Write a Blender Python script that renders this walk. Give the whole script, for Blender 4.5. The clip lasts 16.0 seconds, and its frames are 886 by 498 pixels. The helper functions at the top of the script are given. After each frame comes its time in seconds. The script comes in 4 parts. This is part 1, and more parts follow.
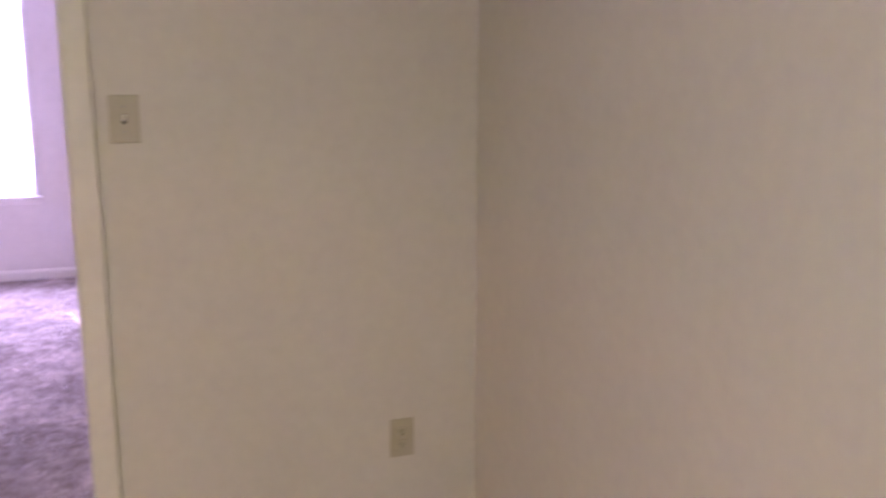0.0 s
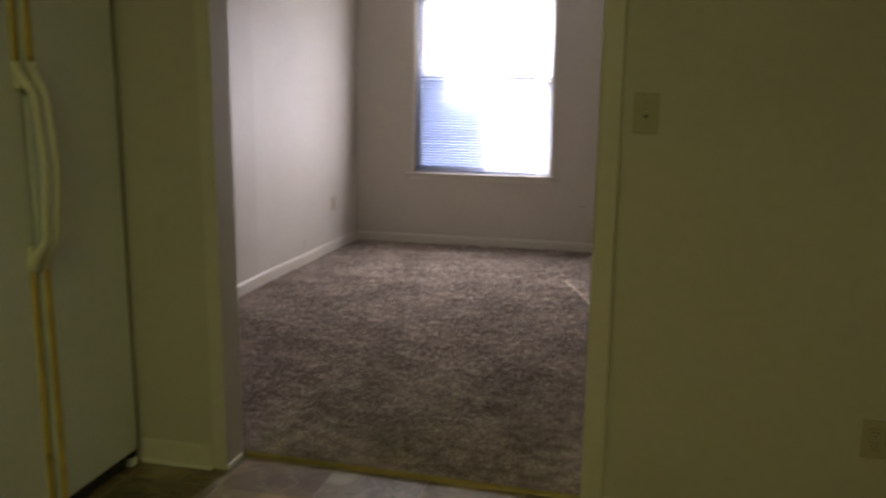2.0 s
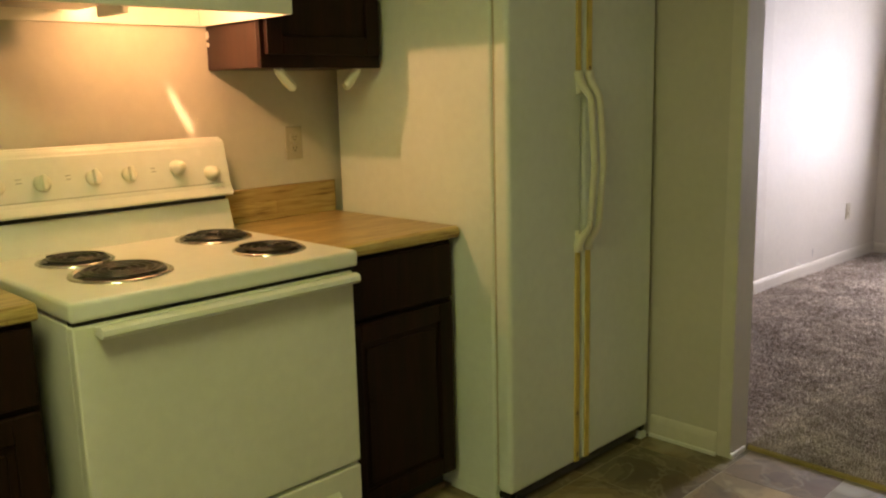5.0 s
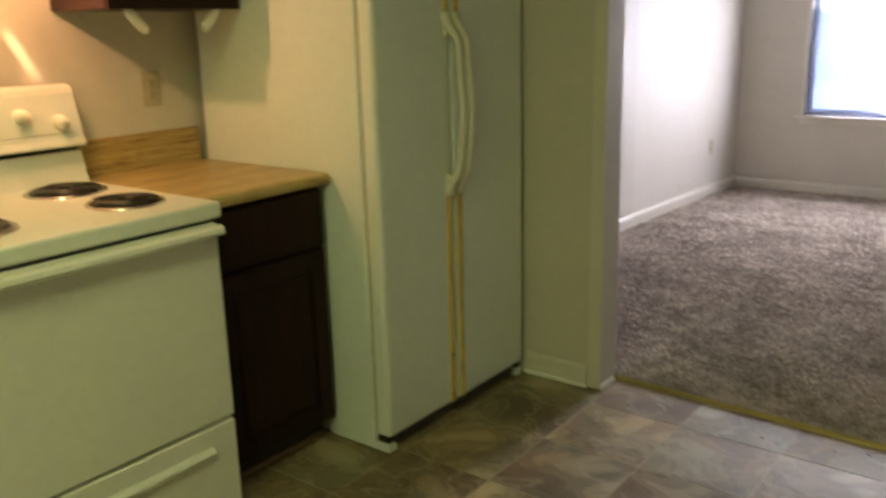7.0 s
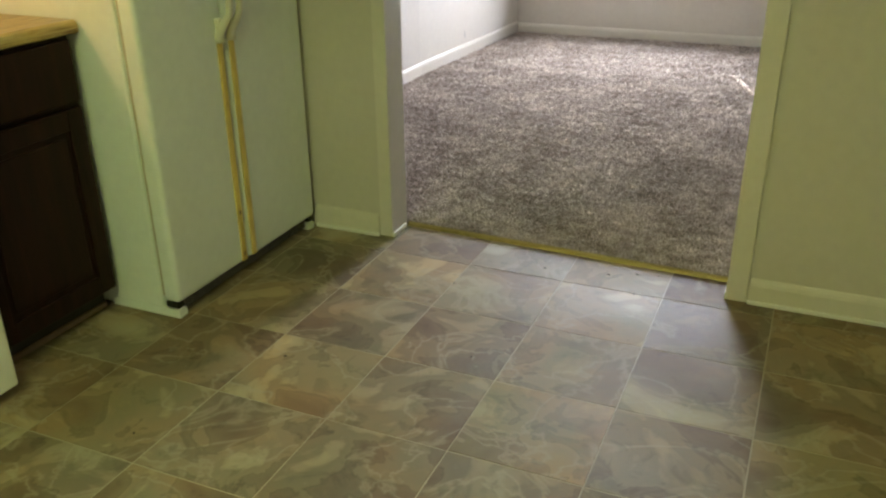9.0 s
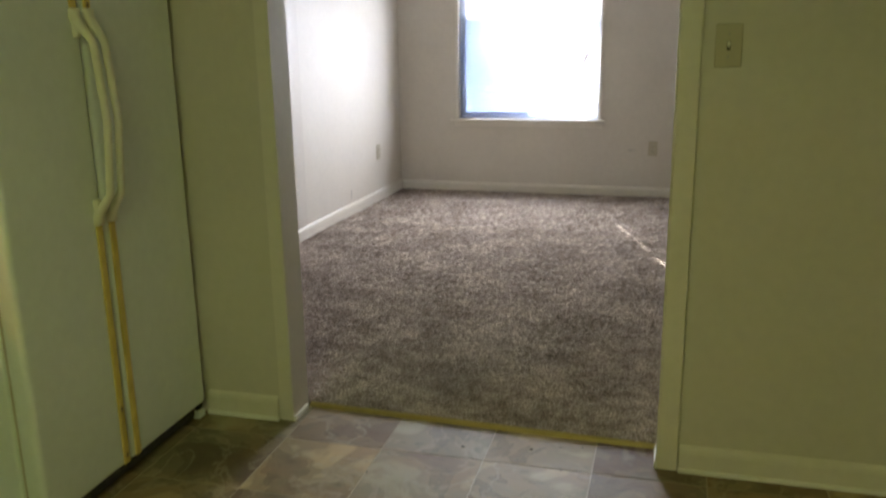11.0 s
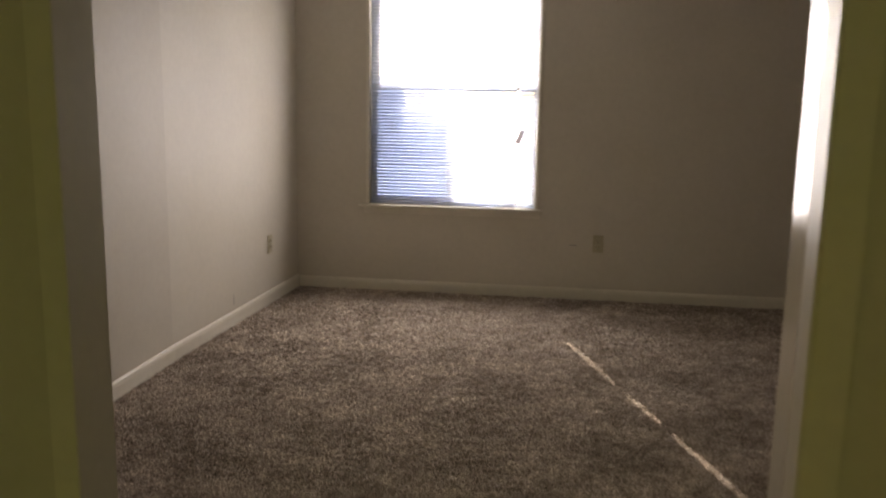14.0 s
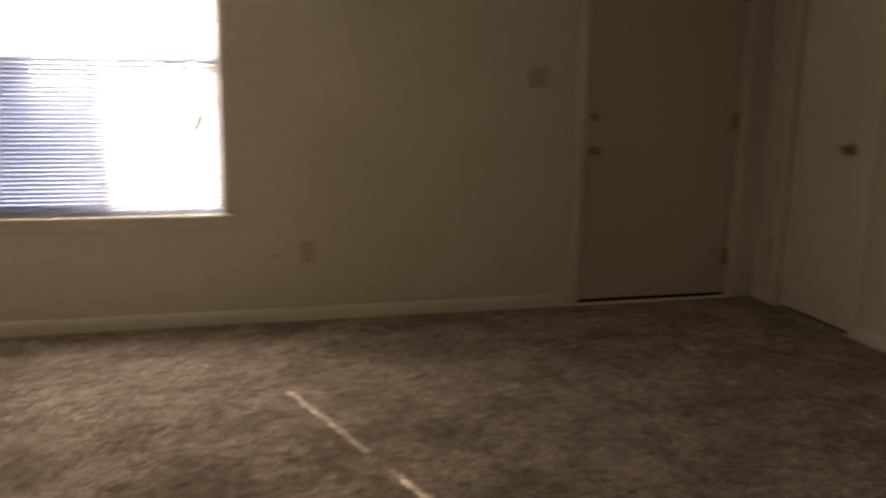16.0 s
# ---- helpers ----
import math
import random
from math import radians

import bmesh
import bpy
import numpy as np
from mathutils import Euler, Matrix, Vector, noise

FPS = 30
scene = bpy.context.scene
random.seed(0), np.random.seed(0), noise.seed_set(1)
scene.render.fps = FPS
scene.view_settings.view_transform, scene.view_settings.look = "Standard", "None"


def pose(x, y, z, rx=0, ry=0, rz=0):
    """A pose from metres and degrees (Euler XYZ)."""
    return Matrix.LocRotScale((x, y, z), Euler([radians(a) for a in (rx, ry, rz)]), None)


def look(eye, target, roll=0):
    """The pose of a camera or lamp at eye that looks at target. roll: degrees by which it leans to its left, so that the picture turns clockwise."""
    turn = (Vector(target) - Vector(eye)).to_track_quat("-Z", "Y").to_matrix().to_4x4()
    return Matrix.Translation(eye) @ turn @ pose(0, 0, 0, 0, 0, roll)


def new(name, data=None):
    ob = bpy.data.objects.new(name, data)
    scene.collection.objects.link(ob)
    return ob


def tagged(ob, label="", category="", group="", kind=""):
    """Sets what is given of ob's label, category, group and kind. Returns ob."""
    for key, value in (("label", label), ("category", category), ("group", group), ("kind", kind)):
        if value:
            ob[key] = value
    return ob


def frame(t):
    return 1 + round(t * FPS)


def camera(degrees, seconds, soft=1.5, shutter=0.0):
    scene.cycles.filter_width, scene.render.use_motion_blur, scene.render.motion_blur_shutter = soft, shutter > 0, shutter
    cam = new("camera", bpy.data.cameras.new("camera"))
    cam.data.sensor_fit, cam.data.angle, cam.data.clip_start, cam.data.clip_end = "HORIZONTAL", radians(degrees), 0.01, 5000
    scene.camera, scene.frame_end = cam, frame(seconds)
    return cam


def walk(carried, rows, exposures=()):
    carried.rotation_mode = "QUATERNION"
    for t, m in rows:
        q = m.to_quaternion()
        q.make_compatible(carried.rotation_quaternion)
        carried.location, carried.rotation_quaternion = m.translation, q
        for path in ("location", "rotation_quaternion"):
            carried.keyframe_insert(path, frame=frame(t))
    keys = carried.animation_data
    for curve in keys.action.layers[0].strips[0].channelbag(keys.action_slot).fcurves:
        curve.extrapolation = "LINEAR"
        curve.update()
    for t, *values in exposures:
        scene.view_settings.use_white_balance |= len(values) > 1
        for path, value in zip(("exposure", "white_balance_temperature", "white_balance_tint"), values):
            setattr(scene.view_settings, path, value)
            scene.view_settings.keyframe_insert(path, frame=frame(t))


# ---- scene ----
cam = camera(55.1, 16.0, soft=2.2, shutter=0.5)
PATH = [
    (0, (1.402, -2.244, 1.34), (2.053, -0.39, 0.97), 0.1),
    (0.5, (1.365, -2.3, 1.335), (1.721, -0.373, 0.935), 0.0),
    (1, (1.318, -2.409, 1.336), (1.415, -0.454, 0.926), 0.7),
    (1.5, (1.304, -2.451, 1.35), (1.133, -0.497, 0.959), 0.1),
    (2, (1.346, -2.543, 1.355), (0.911, -0.63, 0.964), 0.7),
    (2.5, (1.365, -2.632, 1.355), (0.685, -0.793, 0.963), 0.7),
    (3, (1.356, -2.685, 1.359), (0.457, -0.934, 1.002), 0.3),
    (3.5, (1.354, -2.726, 1.349), (0.249, -1.094, 1.007), -0.2),
    (4, (1.328, -2.748, 1.35), (0.039, -1.259, 0.999), -0.4),
    (4.2, (1.325, -2.759, 1.34), (-0.026, -1.327, 0.992), -0.6),
    (6.3, (1.35, -2.753, 1.352), (-0.062, -1.387, 0.975), -1.7),
    (6.5, (1.349, -2.742, 1.358), (-0.008, -1.331, 0.95), -1.5),
    (7, (1.357, -2.712, 1.35), (0.176, -1.18, 0.841), -1.5),
    (7.5, (1.374, -2.684, 1.325), (0.384, -1.075, 0.669), -1.2),
    (8, (1.387, -2.671, 1.309), (0.525, -1.048, 0.521), -1.0),
    (8.2, (1.384, -2.669, 1.294), (0.555, -1.051, 0.461), -1.2),
    (10.3, (1.32, -2.576, 1.334), (0.732, -0.787, 0.661), -0.5),
    (10.5, (1.298, -2.554, 1.343), (0.732, -0.739, 0.723), -0.6),
    (11, (1.226, -2.498, 1.329), (0.72, -0.63, 0.822), -0.9),
    (11.5, (1.192, -2.464, 1.348), (0.713, -0.563, 0.952), -0.8),
    (12, (1.176, -2.356, 1.341), (0.68, -0.459, 0.948), -0.9),
    (12.5, (1.156, -2.118, 1.353), (0.645, -0.217, 0.999), 0.8),
    (13, (1.053, -1.903, 1.342), (0.633, 0.025, 1.013), 0.9),
    (13.5, (0.939, -1.639, 1.353), (0.687, 0.306, 0.959), 0.2),
    (14, (0.856, -1.351, 1.329), (0.58, 0.598, 0.975), 1.0),
    (14.5, (0.732, -1.072, 1.311), (0.67, 0.888, 0.918), 1.7),
    (15, (0.667, -0.782, 1.313), (0.825, 1.155, 0.843), 0.8),
    (15.5, (0.647, -0.497, 1.308), (0.801, 1.451, 0.88), 1.7),
    (16, (0.661, -0.24, 1.333), (1.16, 1.654, 0.93), 1.0),
]
EXPOSURES = [
    (0.0, 3.95, 5200, 76), (0.5, 2.38, 5750, 58), (1.0, 1.8, 6500, 44), (1.5, 1.6, 6700, 24), (2.0, 1.75, 6700, 18), (3.0, 2.45, 6600, 10), (3.5, 2.42, 6650, 10),
    (4.0, 2.5, 6750, 10), (6.5, 2.85, 6350, 36), (7.0, 2.8, 6250, 16), (7.5, 2.85, 6200, 12), (8.0, 3.35, 6000, 10), (10.3, 3.3, 6050, 8), (11.0, 2.65, 6250, 8), (12.0, 1.78, 6850, 14),
    (13.0, 1.53, 7250, 14), (14.0, 1.52, 7900, 13), (16.0, 1.52, 9200, 14),
]
walk(cam, [(t, look(eye, target, roll)) for t, eye, target, roll in PATH], EXPOSURES)

# ---- light ----
SUN_EL, SUN_AZ = radians(29.0), math.atan2(-0.320, 0.947)
world = bpy.data.worlds.new("sky")
scene.world = world
world.use_nodes = True
wn = world.node_tree.nodes
sky = wn.new("ShaderNodeTexSky")
sky.sky_type, sky.sun_disc, sky.sun_elevation, sky.sun_rotation = "NISHITA", False, SUN_EL, SUN_AZ
world.node_tree.links.new(sky.outputs["Color"], wn["Background"].inputs["Color"])
wn["Background"].inputs["Strength"].default_value = 0.15


def lamp(name, kind, m, energy, color, **values):
    data = bpy.data.lights.new(name, kind)
    data.energy, data.color = energy, color
    ob = new(name, data)
    ob.matrix_world = m
    for key, value in values.items():
        if key == "size":
            data.size = value
        elif key == "size_y":
            data.shape, data.size_y = "RECTANGLE", value
        elif key == "angle":
            data.angle = value
        elif key == "spread":
            data.spread = radians(value)
        elif key == "radius":
            data.shadow_soft_size = value
    return ob


to_sun = Vector((math.sin(SUN_AZ) * math.cos(SUN_EL), math.cos(SUN_AZ) * math.cos(SUN_EL), math.sin(SUN_EL)))
lamp("sun", "SUN", look(to_sun * 20, (0, 0, 0)), 5.0, (1.0, 0.96, 0.90), angle=radians(0.5))
lamp("window_daylight_upper", "AREA", look((0.14, 4.262, 1.73), (0.14, 0.0, 1.73)), 1.9, (0.97, 0.96, 1.0), size=1.00, size_y=0.66, spread=176)
lamp("window_daylight_lower", "AREA", look((0.14, 4.262, 1.01), (0.14, 0.0, 1.01)), 4.9, (0.98, 0.96, 1.0), size=1.00, size_y=0.76, spread=158)
lamp("window_daylight_blind", "AREA", look((0.16, 4.42, 1.34), (0.20, 2.5, 0.0)), 6.5, (0.98, 0.965, 1.0), size=0.80, size_y=1.30, spread=92)
# unseen ceiling lamp, assumed as the source of the kitchen's green-yellow light
lamp("assumed_ceiling_lamp", "AREA", look((0.60, -2.75, 2.36), (0.60, -2.75, 0.0)), 2.15, (0.81, 1.0, 0.15), size=0.9, size_y=0.35)
lamp("hood_lamp", "POINT", pose(-0.917, -1.61, 1.602), 0.72, (1.0, 0.52, 0.20), radius=0.010)
# added lamp beside the hood bulb, brightens the refrigerator side
lamp("hood_lamp_boost", "AREA", look((-0.915, -1.600, 1.602), (-0.565, -0.85, 1.35)), 0.25, (1.0, 0.50, 0.25), size=0.018)
# added narrow lamp: lays a glint-like streak on the wall behind the range
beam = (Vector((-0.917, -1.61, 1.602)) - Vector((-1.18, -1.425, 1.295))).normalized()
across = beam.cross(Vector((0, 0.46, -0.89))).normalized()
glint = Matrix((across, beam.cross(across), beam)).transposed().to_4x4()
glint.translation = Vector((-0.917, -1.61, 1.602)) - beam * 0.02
lamp("added_glint_lamp", "AREA", glint, 0.0045, (1.0, 0.60, 0.28), size=0.004, size_y=0.090, spread=6)


# ---- materials ----
def material(name, rough=0.5, metal=0.0):
    m = bpy.data.materials.new(name)
    m.use_nodes = True
    b = m.node_tree.nodes["Principled BSDF"]
    b.inputs["Roughness"].default_value, b.inputs["Metallic"].default_value = rough, metal
    return m, m.node_tree.nodes, m.node_tree.links, b


def noise_node(n, l, scale, detail=4.0, rough=0.55, stretch=None):
    tc, mp, tx = n.new("ShaderNodeTexCoord"), n.new("ShaderNodeMapping"), n.new("ShaderNodeTexNoise")
    l.new(tc.outputs["Object"], mp.inputs["Vector"])
    l.new(mp.outputs["Vector"], tx.inputs["Vector"])
    mp.inputs["Scale"].default_value = stretch or (1, 1, 1)
    tx.inputs["Scale"].default_value, tx.inputs["Detail"].default_value, tx.inputs["Roughness"].default_value = scale, detail, rough
    return tx.outputs["Fac"]


def ramp(n, l, fac, stops):
    r = n.new("ShaderNodeValToRGB")
    while len(r.color_ramp.elements) < len(stops):
        r.color_ramp.elements.new(0.5)
    for e, (p, c) in zip(r.color_ramp.elements, stops):
        e.position, e.color = p, (*c, 1)
    l.new(fac, r.inputs["Fac"])
    return r.outputs["Color"]


def mix(n, l, fac, a, b, mode="MIX"):
    x = n.new("ShaderNodeMix")
    x.data_type, x.blend_type = "RGBA", mode
    for socket, value in ((x.inputs[0], fac), (x.inputs[6], a), (x.inputs[7], b)):
        if isinstance(value, (int, float)):
            socket.default_value = value
        elif isinstance(value, tuple):
            socket.default_value = (*value, 1)
        else:
            l.new(value, socket)
    return x.outputs[2]


def bump(n, l, b, height, strength, distance=0.002):
    x = n.new("ShaderNodeBump")
    x.inputs["Strength"].default_value, x.inputs["Distance"].default_value = strength, distance
    l.new(height, x.inputs["Height"])
    l.new(x.outputs["Normal"], b.inputs["Normal"])


def paint(name, color, rough, spread=0.035, relief=0.25, grain=180.0, blotch=1.6):
    m, n, l, b = material(name, rough)
    low, high = tuple(c * (1 - spread) for c in color), tuple(min(1, c * (1 + spread)) for c in color)
    big = ramp(n, l, noise_node(n, l, blotch, 5.0), [(0.3, low), (0.7, high)])
    fine = ramp(n, l, noise_node(n, l, 30.0, 3.0), [(0.3, (0.95, 0.95, 0.95)), (0.7, (1, 1, 1))])
    l.new(mix(n, l, 1.0, big, fine, "MULTIPLY"), b.inputs["Base Color"])
    bump(n, l, b, noise_node(n, l, grain, 3.0), relief, 0.001)
    return m


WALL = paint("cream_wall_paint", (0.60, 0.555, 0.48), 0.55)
WALL_DARKER = paint("cream_wall_paint_darker", (0.545, 0.50, 0.43), 0.55)
TRIM = paint("cream_gloss_paint", (0.68, 0.635, 0.55), 0.35, 0.04, 0.1, 60.0)
CEIL = paint("white_ceiling_paint", (0.78, 0.76, 0.72), 0.9, 0.03, 0.8, 90.0)
CAULK = paint("white_caulk", (0.82, 0.8, 0.76), 0.5, 0.03, 0.3, 80.0)
ENAMEL = paint("white_enamel", (0.78, 0.77, 0.70), 0.28, 0.03, 0.08, 25.0, 3.0)
FRIDGE = paint("textured_white_steel", (0.75, 0.785, 0.715), 0.42, 0.03, 0.35, 450.0, 2.5)
HANDLE = paint("aged_white_plastic", (0.74, 0.71, 0.55), 0.4, 0.05, 0.05)
YELLOWED = paint("yellowed_plastic", (0.66, 0.50, 0.13), 0.45, 0.14, 0.1, 60.0, 14.0)
GREY = paint("grey_plastic", (0.30, 0.28, 0.27), 0.6, 0.15, 0.1)
BLACK = paint("black_plastic", (0.012, 0.011, 0.010), 0.5, 0.1, 0.1)
PLATE = paint("ivory_plastic", (0.47, 0.42, 0.30), 0.35, 0.04, 0.05)
PLATE_HOLE = paint("dark_slot", (0.05, 0.04, 0.03), 0.6, 0.05, 0.05)
KNOB = paint("white_knob_plastic", (0.80, 0.77, 0.66), 0.3, 0.03, 0.05)
PRINT = paint("grey_print", (0.25, 0.24, 0.20), 0.5, 0.05, 0.05)
COIL = paint("black_coil_metal", (0.018, 0.016, 0.015), 0.38, 0.2, 0.3, 200.0)
SLAT = paint("white_slat_vinyl", (0.80, 0.81, 0.84), 0.45, 0.03, 0.05)
VINYL_FRAME = paint("white_vinyl_frame", (0.78, 0.78, 0.78), 0.4, 0.03, 0.05)
DOOR_PAINT = paint("beige_door_paint", (0.52, 0.455, 0.37), 0.45, 0.05, 0.2, 40.0)
JAMB_GLOSS = paint("thick_gloss_jamb_paint", (0.66, 0.61, 0.53), 0.16, 0.03, 0.05, 25.0)
SPECK = paint("dark_crumb", (0.05, 0.035, 0.025), 0.9, 0.3, 0.5)
SHADE_PANEL = paint("pale_blue_shade_panel", (0.74, 0.80, 0.92), 0.7, 0.05, 0.2)
BOUNCE_GROUND = paint("pale_bounce_ground", (0.48, 0.47, 0.45), 0.95, 0.3, 0.8, 60.0, 4.0)


def metal_mat(name, color, rough):
    m, n, l, b = material(name, rough, 1.0)
    l.new(ramp(n, l, noise_node(n, l, 9.0), [(0.3, tuple(c * 0.75 for c in color)), (0.7, color)]), b.inputs["Base Color"])
    return m


CHROME = metal_mat("chrome", (0.75, 0.73, 0.70), 0.16)
BRASS = metal_mat("worn_brass", (0.42, 0.33, 0.15), 0.45)
STRIP_METAL = metal_mat("tarnished_strip_metal", (0.55, 0.45, 0.17), 0.42)
STEEL = metal_mat("dull_steel", (0.45, 0.43, 0.40), 0.35)


def wood(name, dark, light, rough, stretch, scale=6.0, relief=0.2):
    m, n, l, b = material(name, rough)
    grain = noise_node(n, l, scale, 8.0, 0.62, stretch)
    base = ramp(n, l, grain, [(0.30, dark), (0.50, tuple((a + c) / 2 for a, c in zip(dark, light))), (0.68, light)])
    blotch = ramp(n, l, noise_node(n, l, 3.0), [(0.3, (0.8, 0.8, 0.8)), (0.7, (1, 1, 1))])
    l.new(mix(n, l, 1.0, base, blotch, "MULTIPLY"), b.inputs["Base Color"])
    bump(n, l, b, grain, relief, 0.001)
    return m


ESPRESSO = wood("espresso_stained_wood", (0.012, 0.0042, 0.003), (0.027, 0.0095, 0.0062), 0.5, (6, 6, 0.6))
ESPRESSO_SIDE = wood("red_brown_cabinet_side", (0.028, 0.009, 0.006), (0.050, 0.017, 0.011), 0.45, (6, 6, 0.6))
ESPRESSO.node_tree.nodes["Principled BSDF"].inputs["Specular IOR Level"].default_value = 0.18
TOE_WOOD = wood("worn_toe_strip", (0.16, 0.10, 0.06), (0.26, 0.18, 0.11), 0.6, (4, 0.5, 4))


def butcher_block():
    m, n, l, b = material("butcher_block_laminate", 0.32)
    tc, sep = n.new("ShaderNodeTexCoord"), n.new("ShaderNodeSeparateXYZ")
    brick = n.new("ShaderNodeTexBrick")
    add, comb = n.new("ShaderNodeMath"), n.new("ShaderNodeCombineXYZ")
    l.new(tc.outputs["Object"], sep.inputs[0])
    l.new(sep.outputs[0], add.inputs[0])
    l.new(sep.outputs[2], add.inputs[1])
    l.new(sep.outputs[1], comb.inputs[0])
    l.new(add.outputs[0], comb.inputs[1])
    l.new(comb.outputs[0], brick.inputs["Vector"])
    for key, value in (("Scale", 1.0), ("Brick Width", 0.55), ("Row Height", 0.045), ("Mortar Size", 0.0006)):
        brick.inputs[key].default_value = value
    brick.inputs["Color1"].default_value = (0.42, 0.30, 0.105, 1)
    brick.inputs["Color2"].default_value = (0.56, 0.425, 0.165, 1)
    brick.inputs["Mortar"].default_value = (0.30, 0.15, 0.05, 1)
    grain = ramp(n, l, noise_node(n, l, 9.0, 7.0, 0.6, (9, 0.7, 9)), [(0.34, (0.42, 0.34, 0.26)), (0.46, (0.80, 0.74, 0.66)), (0.62, (1, 1, 1))])
    l.new(mix(n, l, 1.0, brick.outputs["Color"], grain, "MULTIPLY"), b.inputs["Base Color"])
    return m


BLOCK = butcher_block()


def slate_tile():
    m, n, l, b = material("slate_pattern_vinyl", 0.34)
    info = n.new("ShaderNodeObjectInfo")
    tc, add, sc = n.new("ShaderNodeTexCoord"), n.new("ShaderNodeVectorMath"), n.new("ShaderNodeVectorMath")
    sc.operation, add.operation = "SCALE", "ADD"
    sc.inputs[3].default_value = 40.0
    comb = n.new("ShaderNodeCombineXYZ")
    l.new(info.outputs["Random"], comb.inputs[0])
    l.new(info.outputs["Random"], comb.inputs[2])
    l.new(comb.outputs[0], sc.inputs[0])
    l.new(tc.outputs["Object"], add.inputs[0])
    l.new(sc.outputs[0], add.inputs[1])

    def tex(scale, detail, rough, distort):
        x = n.new("ShaderNodeTexNoise")
        l.new(add.outputs[0], x.inputs["Vector"])
        for key, value in (("Scale", scale), ("Detail", detail), ("Roughness", rough), ("Distortion", distort)):
            x.inputs[key].default_value = value
        return x.outputs["Fac"]

    cloud = tex(4.2, 5.0, 0.50, 0.6)
    base = ramp(n, l, cloud, [(0.34, (0.145, 0.104, 0.060)), (0.44, (0.185, 0.142, 0.085)), (0.475, (0.240, 0.194, 0.120)), (0.56, (0.216, 0.180, 0.115)),
                              (0.60, (0.315, 0.270, 0.178)), (0.72, (0.385, 0.340, 0.235))])
    hue = ramp(n, l, tex(2.6, 3.0, 0.5, 0.6), [(0.36, (1.06, 0.93, 0.78)), (0.50, (1.0, 0.99, 0.96)), (0.64, (0.88, 0.95, 0.93))])
    tint = ramp(n, l, info.outputs["Random"], [(0.0, (0.70, 0.62, 0.57)), (0.25, (0.92, 0.88, 0.82)), (0.5, (1.06, 1.03, 0.96)), (0.75, (0.78, 0.74, 0.70)), (1.0, (1.16, 1.06, 0.86))])
    col = mix(n, l, 1.0, mix(n, l, 1.0, base, hue, "MULTIPLY"), tint, "MULTIPLY")
    # thin pale seams and dark clefts, as in split slate
    seam = ramp(n, l, tex(3.0, 5.0, 0.52, 0.8), [(0.470, (0, 0, 0)), (0.492, (1, 1, 1)), (0.508, (0, 0, 0))])
    col = mix(n, l, mix(n, l, 1.0, seam, (0.42, 0.42, 0.42), "MULTIPLY"), col, (0.36, 0.315, 0.215))
    cleft = ramp(n, l, tex(4.2, 5.0, 0.50, 0.6), [(0.445, (1, 1, 1)), (0.462, (0.62, 0.60, 0.55)), (0.474, (1, 1, 1))])
    col = mix(n, l, 0.8, col, cleft, "MULTIPLY")
    swirl = ramp(n, l, tex(11.0, 6.0, 0.6, 0.8), [(0.36, (0.78, 0.77, 0.73)), (0.43, (1, 1, 1)), (0.60, (1, 1, 1)), (0.68, (1.14, 1.13, 1.10))])
    col = mix(n, l, 1.0, col, swirl, "MULTIPLY")
    l.new(col, b.inputs["Base Color"])
    l.new(ramp(n, l, tex(3.0, 4.0, 0.5, 0.3), [(0.3, (0.54, 0.54, 0.54)), (0.7, (0.68, 0.68, 0.68))]), b.inputs["Roughness"])
    relief = mix(n, l, 0.5, cloud, swirl)
    bump(n, l, b, relief, 0.30, 0.004)
    return m


TILE = slate_tile()
GROUT = paint("tan_joint", (0.36, 0.305, 0.20), 0.5, 0.2, 0.3)


def carpet_mats():
    out = []
    for name, fibre in (("carpet_backing", False), ("carpet_pile", True)):
        m, n, l, b = material(name, 0.95)
        if fibre:
            geo = n.new("ShaderNodeNewGeometry")
            base = ramp(n, l, geo.outputs["Random Per Island"], [(0.0, (0.27, 0.215, 0.175)), (0.3, (0.51, 0.425, 0.36)), (0.7, (0.72, 0.615, 0.54)), (1.0, (0.88, 0.78, 0.70))])
        else:
            base = ramp(n, l, noise_node(n, l, 160.0, 3.0), [(0.3, (0.24, 0.19, 0.155)), (0.7, (0.50, 0.425, 0.36))])
        tread = ramp(n, l, noise_node(n, l, 2.8, 5.0, 0.6, (1, 1.15, 1)), [(0.42, (0.68, 0.672, 0.665)), (0.58, (0.98, 0.98, 0.98))])
        clump = ramp(n, l, noise_node(n, l, 15.0, 6.0, 0.68, (1, 1.1, 1)), [(0.38, (0.64, 0.625, 0.61)), (0.58, (1, 1, 1))])
        l.new(mix(n, l, 1.0, mix(n, l, 1.0, base, tread, "MULTIPLY"), clump, "MULTIPLY"), b.inputs["Base Color"])
        b.inputs["Specular IOR Level"].default_value = 0.15
        out.append(m)
    return out


BACKING, PILE = carpet_mats()
glass, gn, gl, gb = material("window_glass", 0.0)
gb.inputs["Transmission Weight"].default_value, gb.inputs["IOR"].default_value = 1.0, 1.45


def glowing(name, color, strength):
    m, n, l, b = material(name, 0.4)
    b.inputs["Base Color"].default_value = (*color, 1)
    b.inputs["Emission Color"].default_value = (*color, 1)
    b.inputs["Emission Strength"].default_value = strength
    return m


# glowing face of the unseen, assumed ceiling fixture
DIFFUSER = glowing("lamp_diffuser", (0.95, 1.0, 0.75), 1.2)


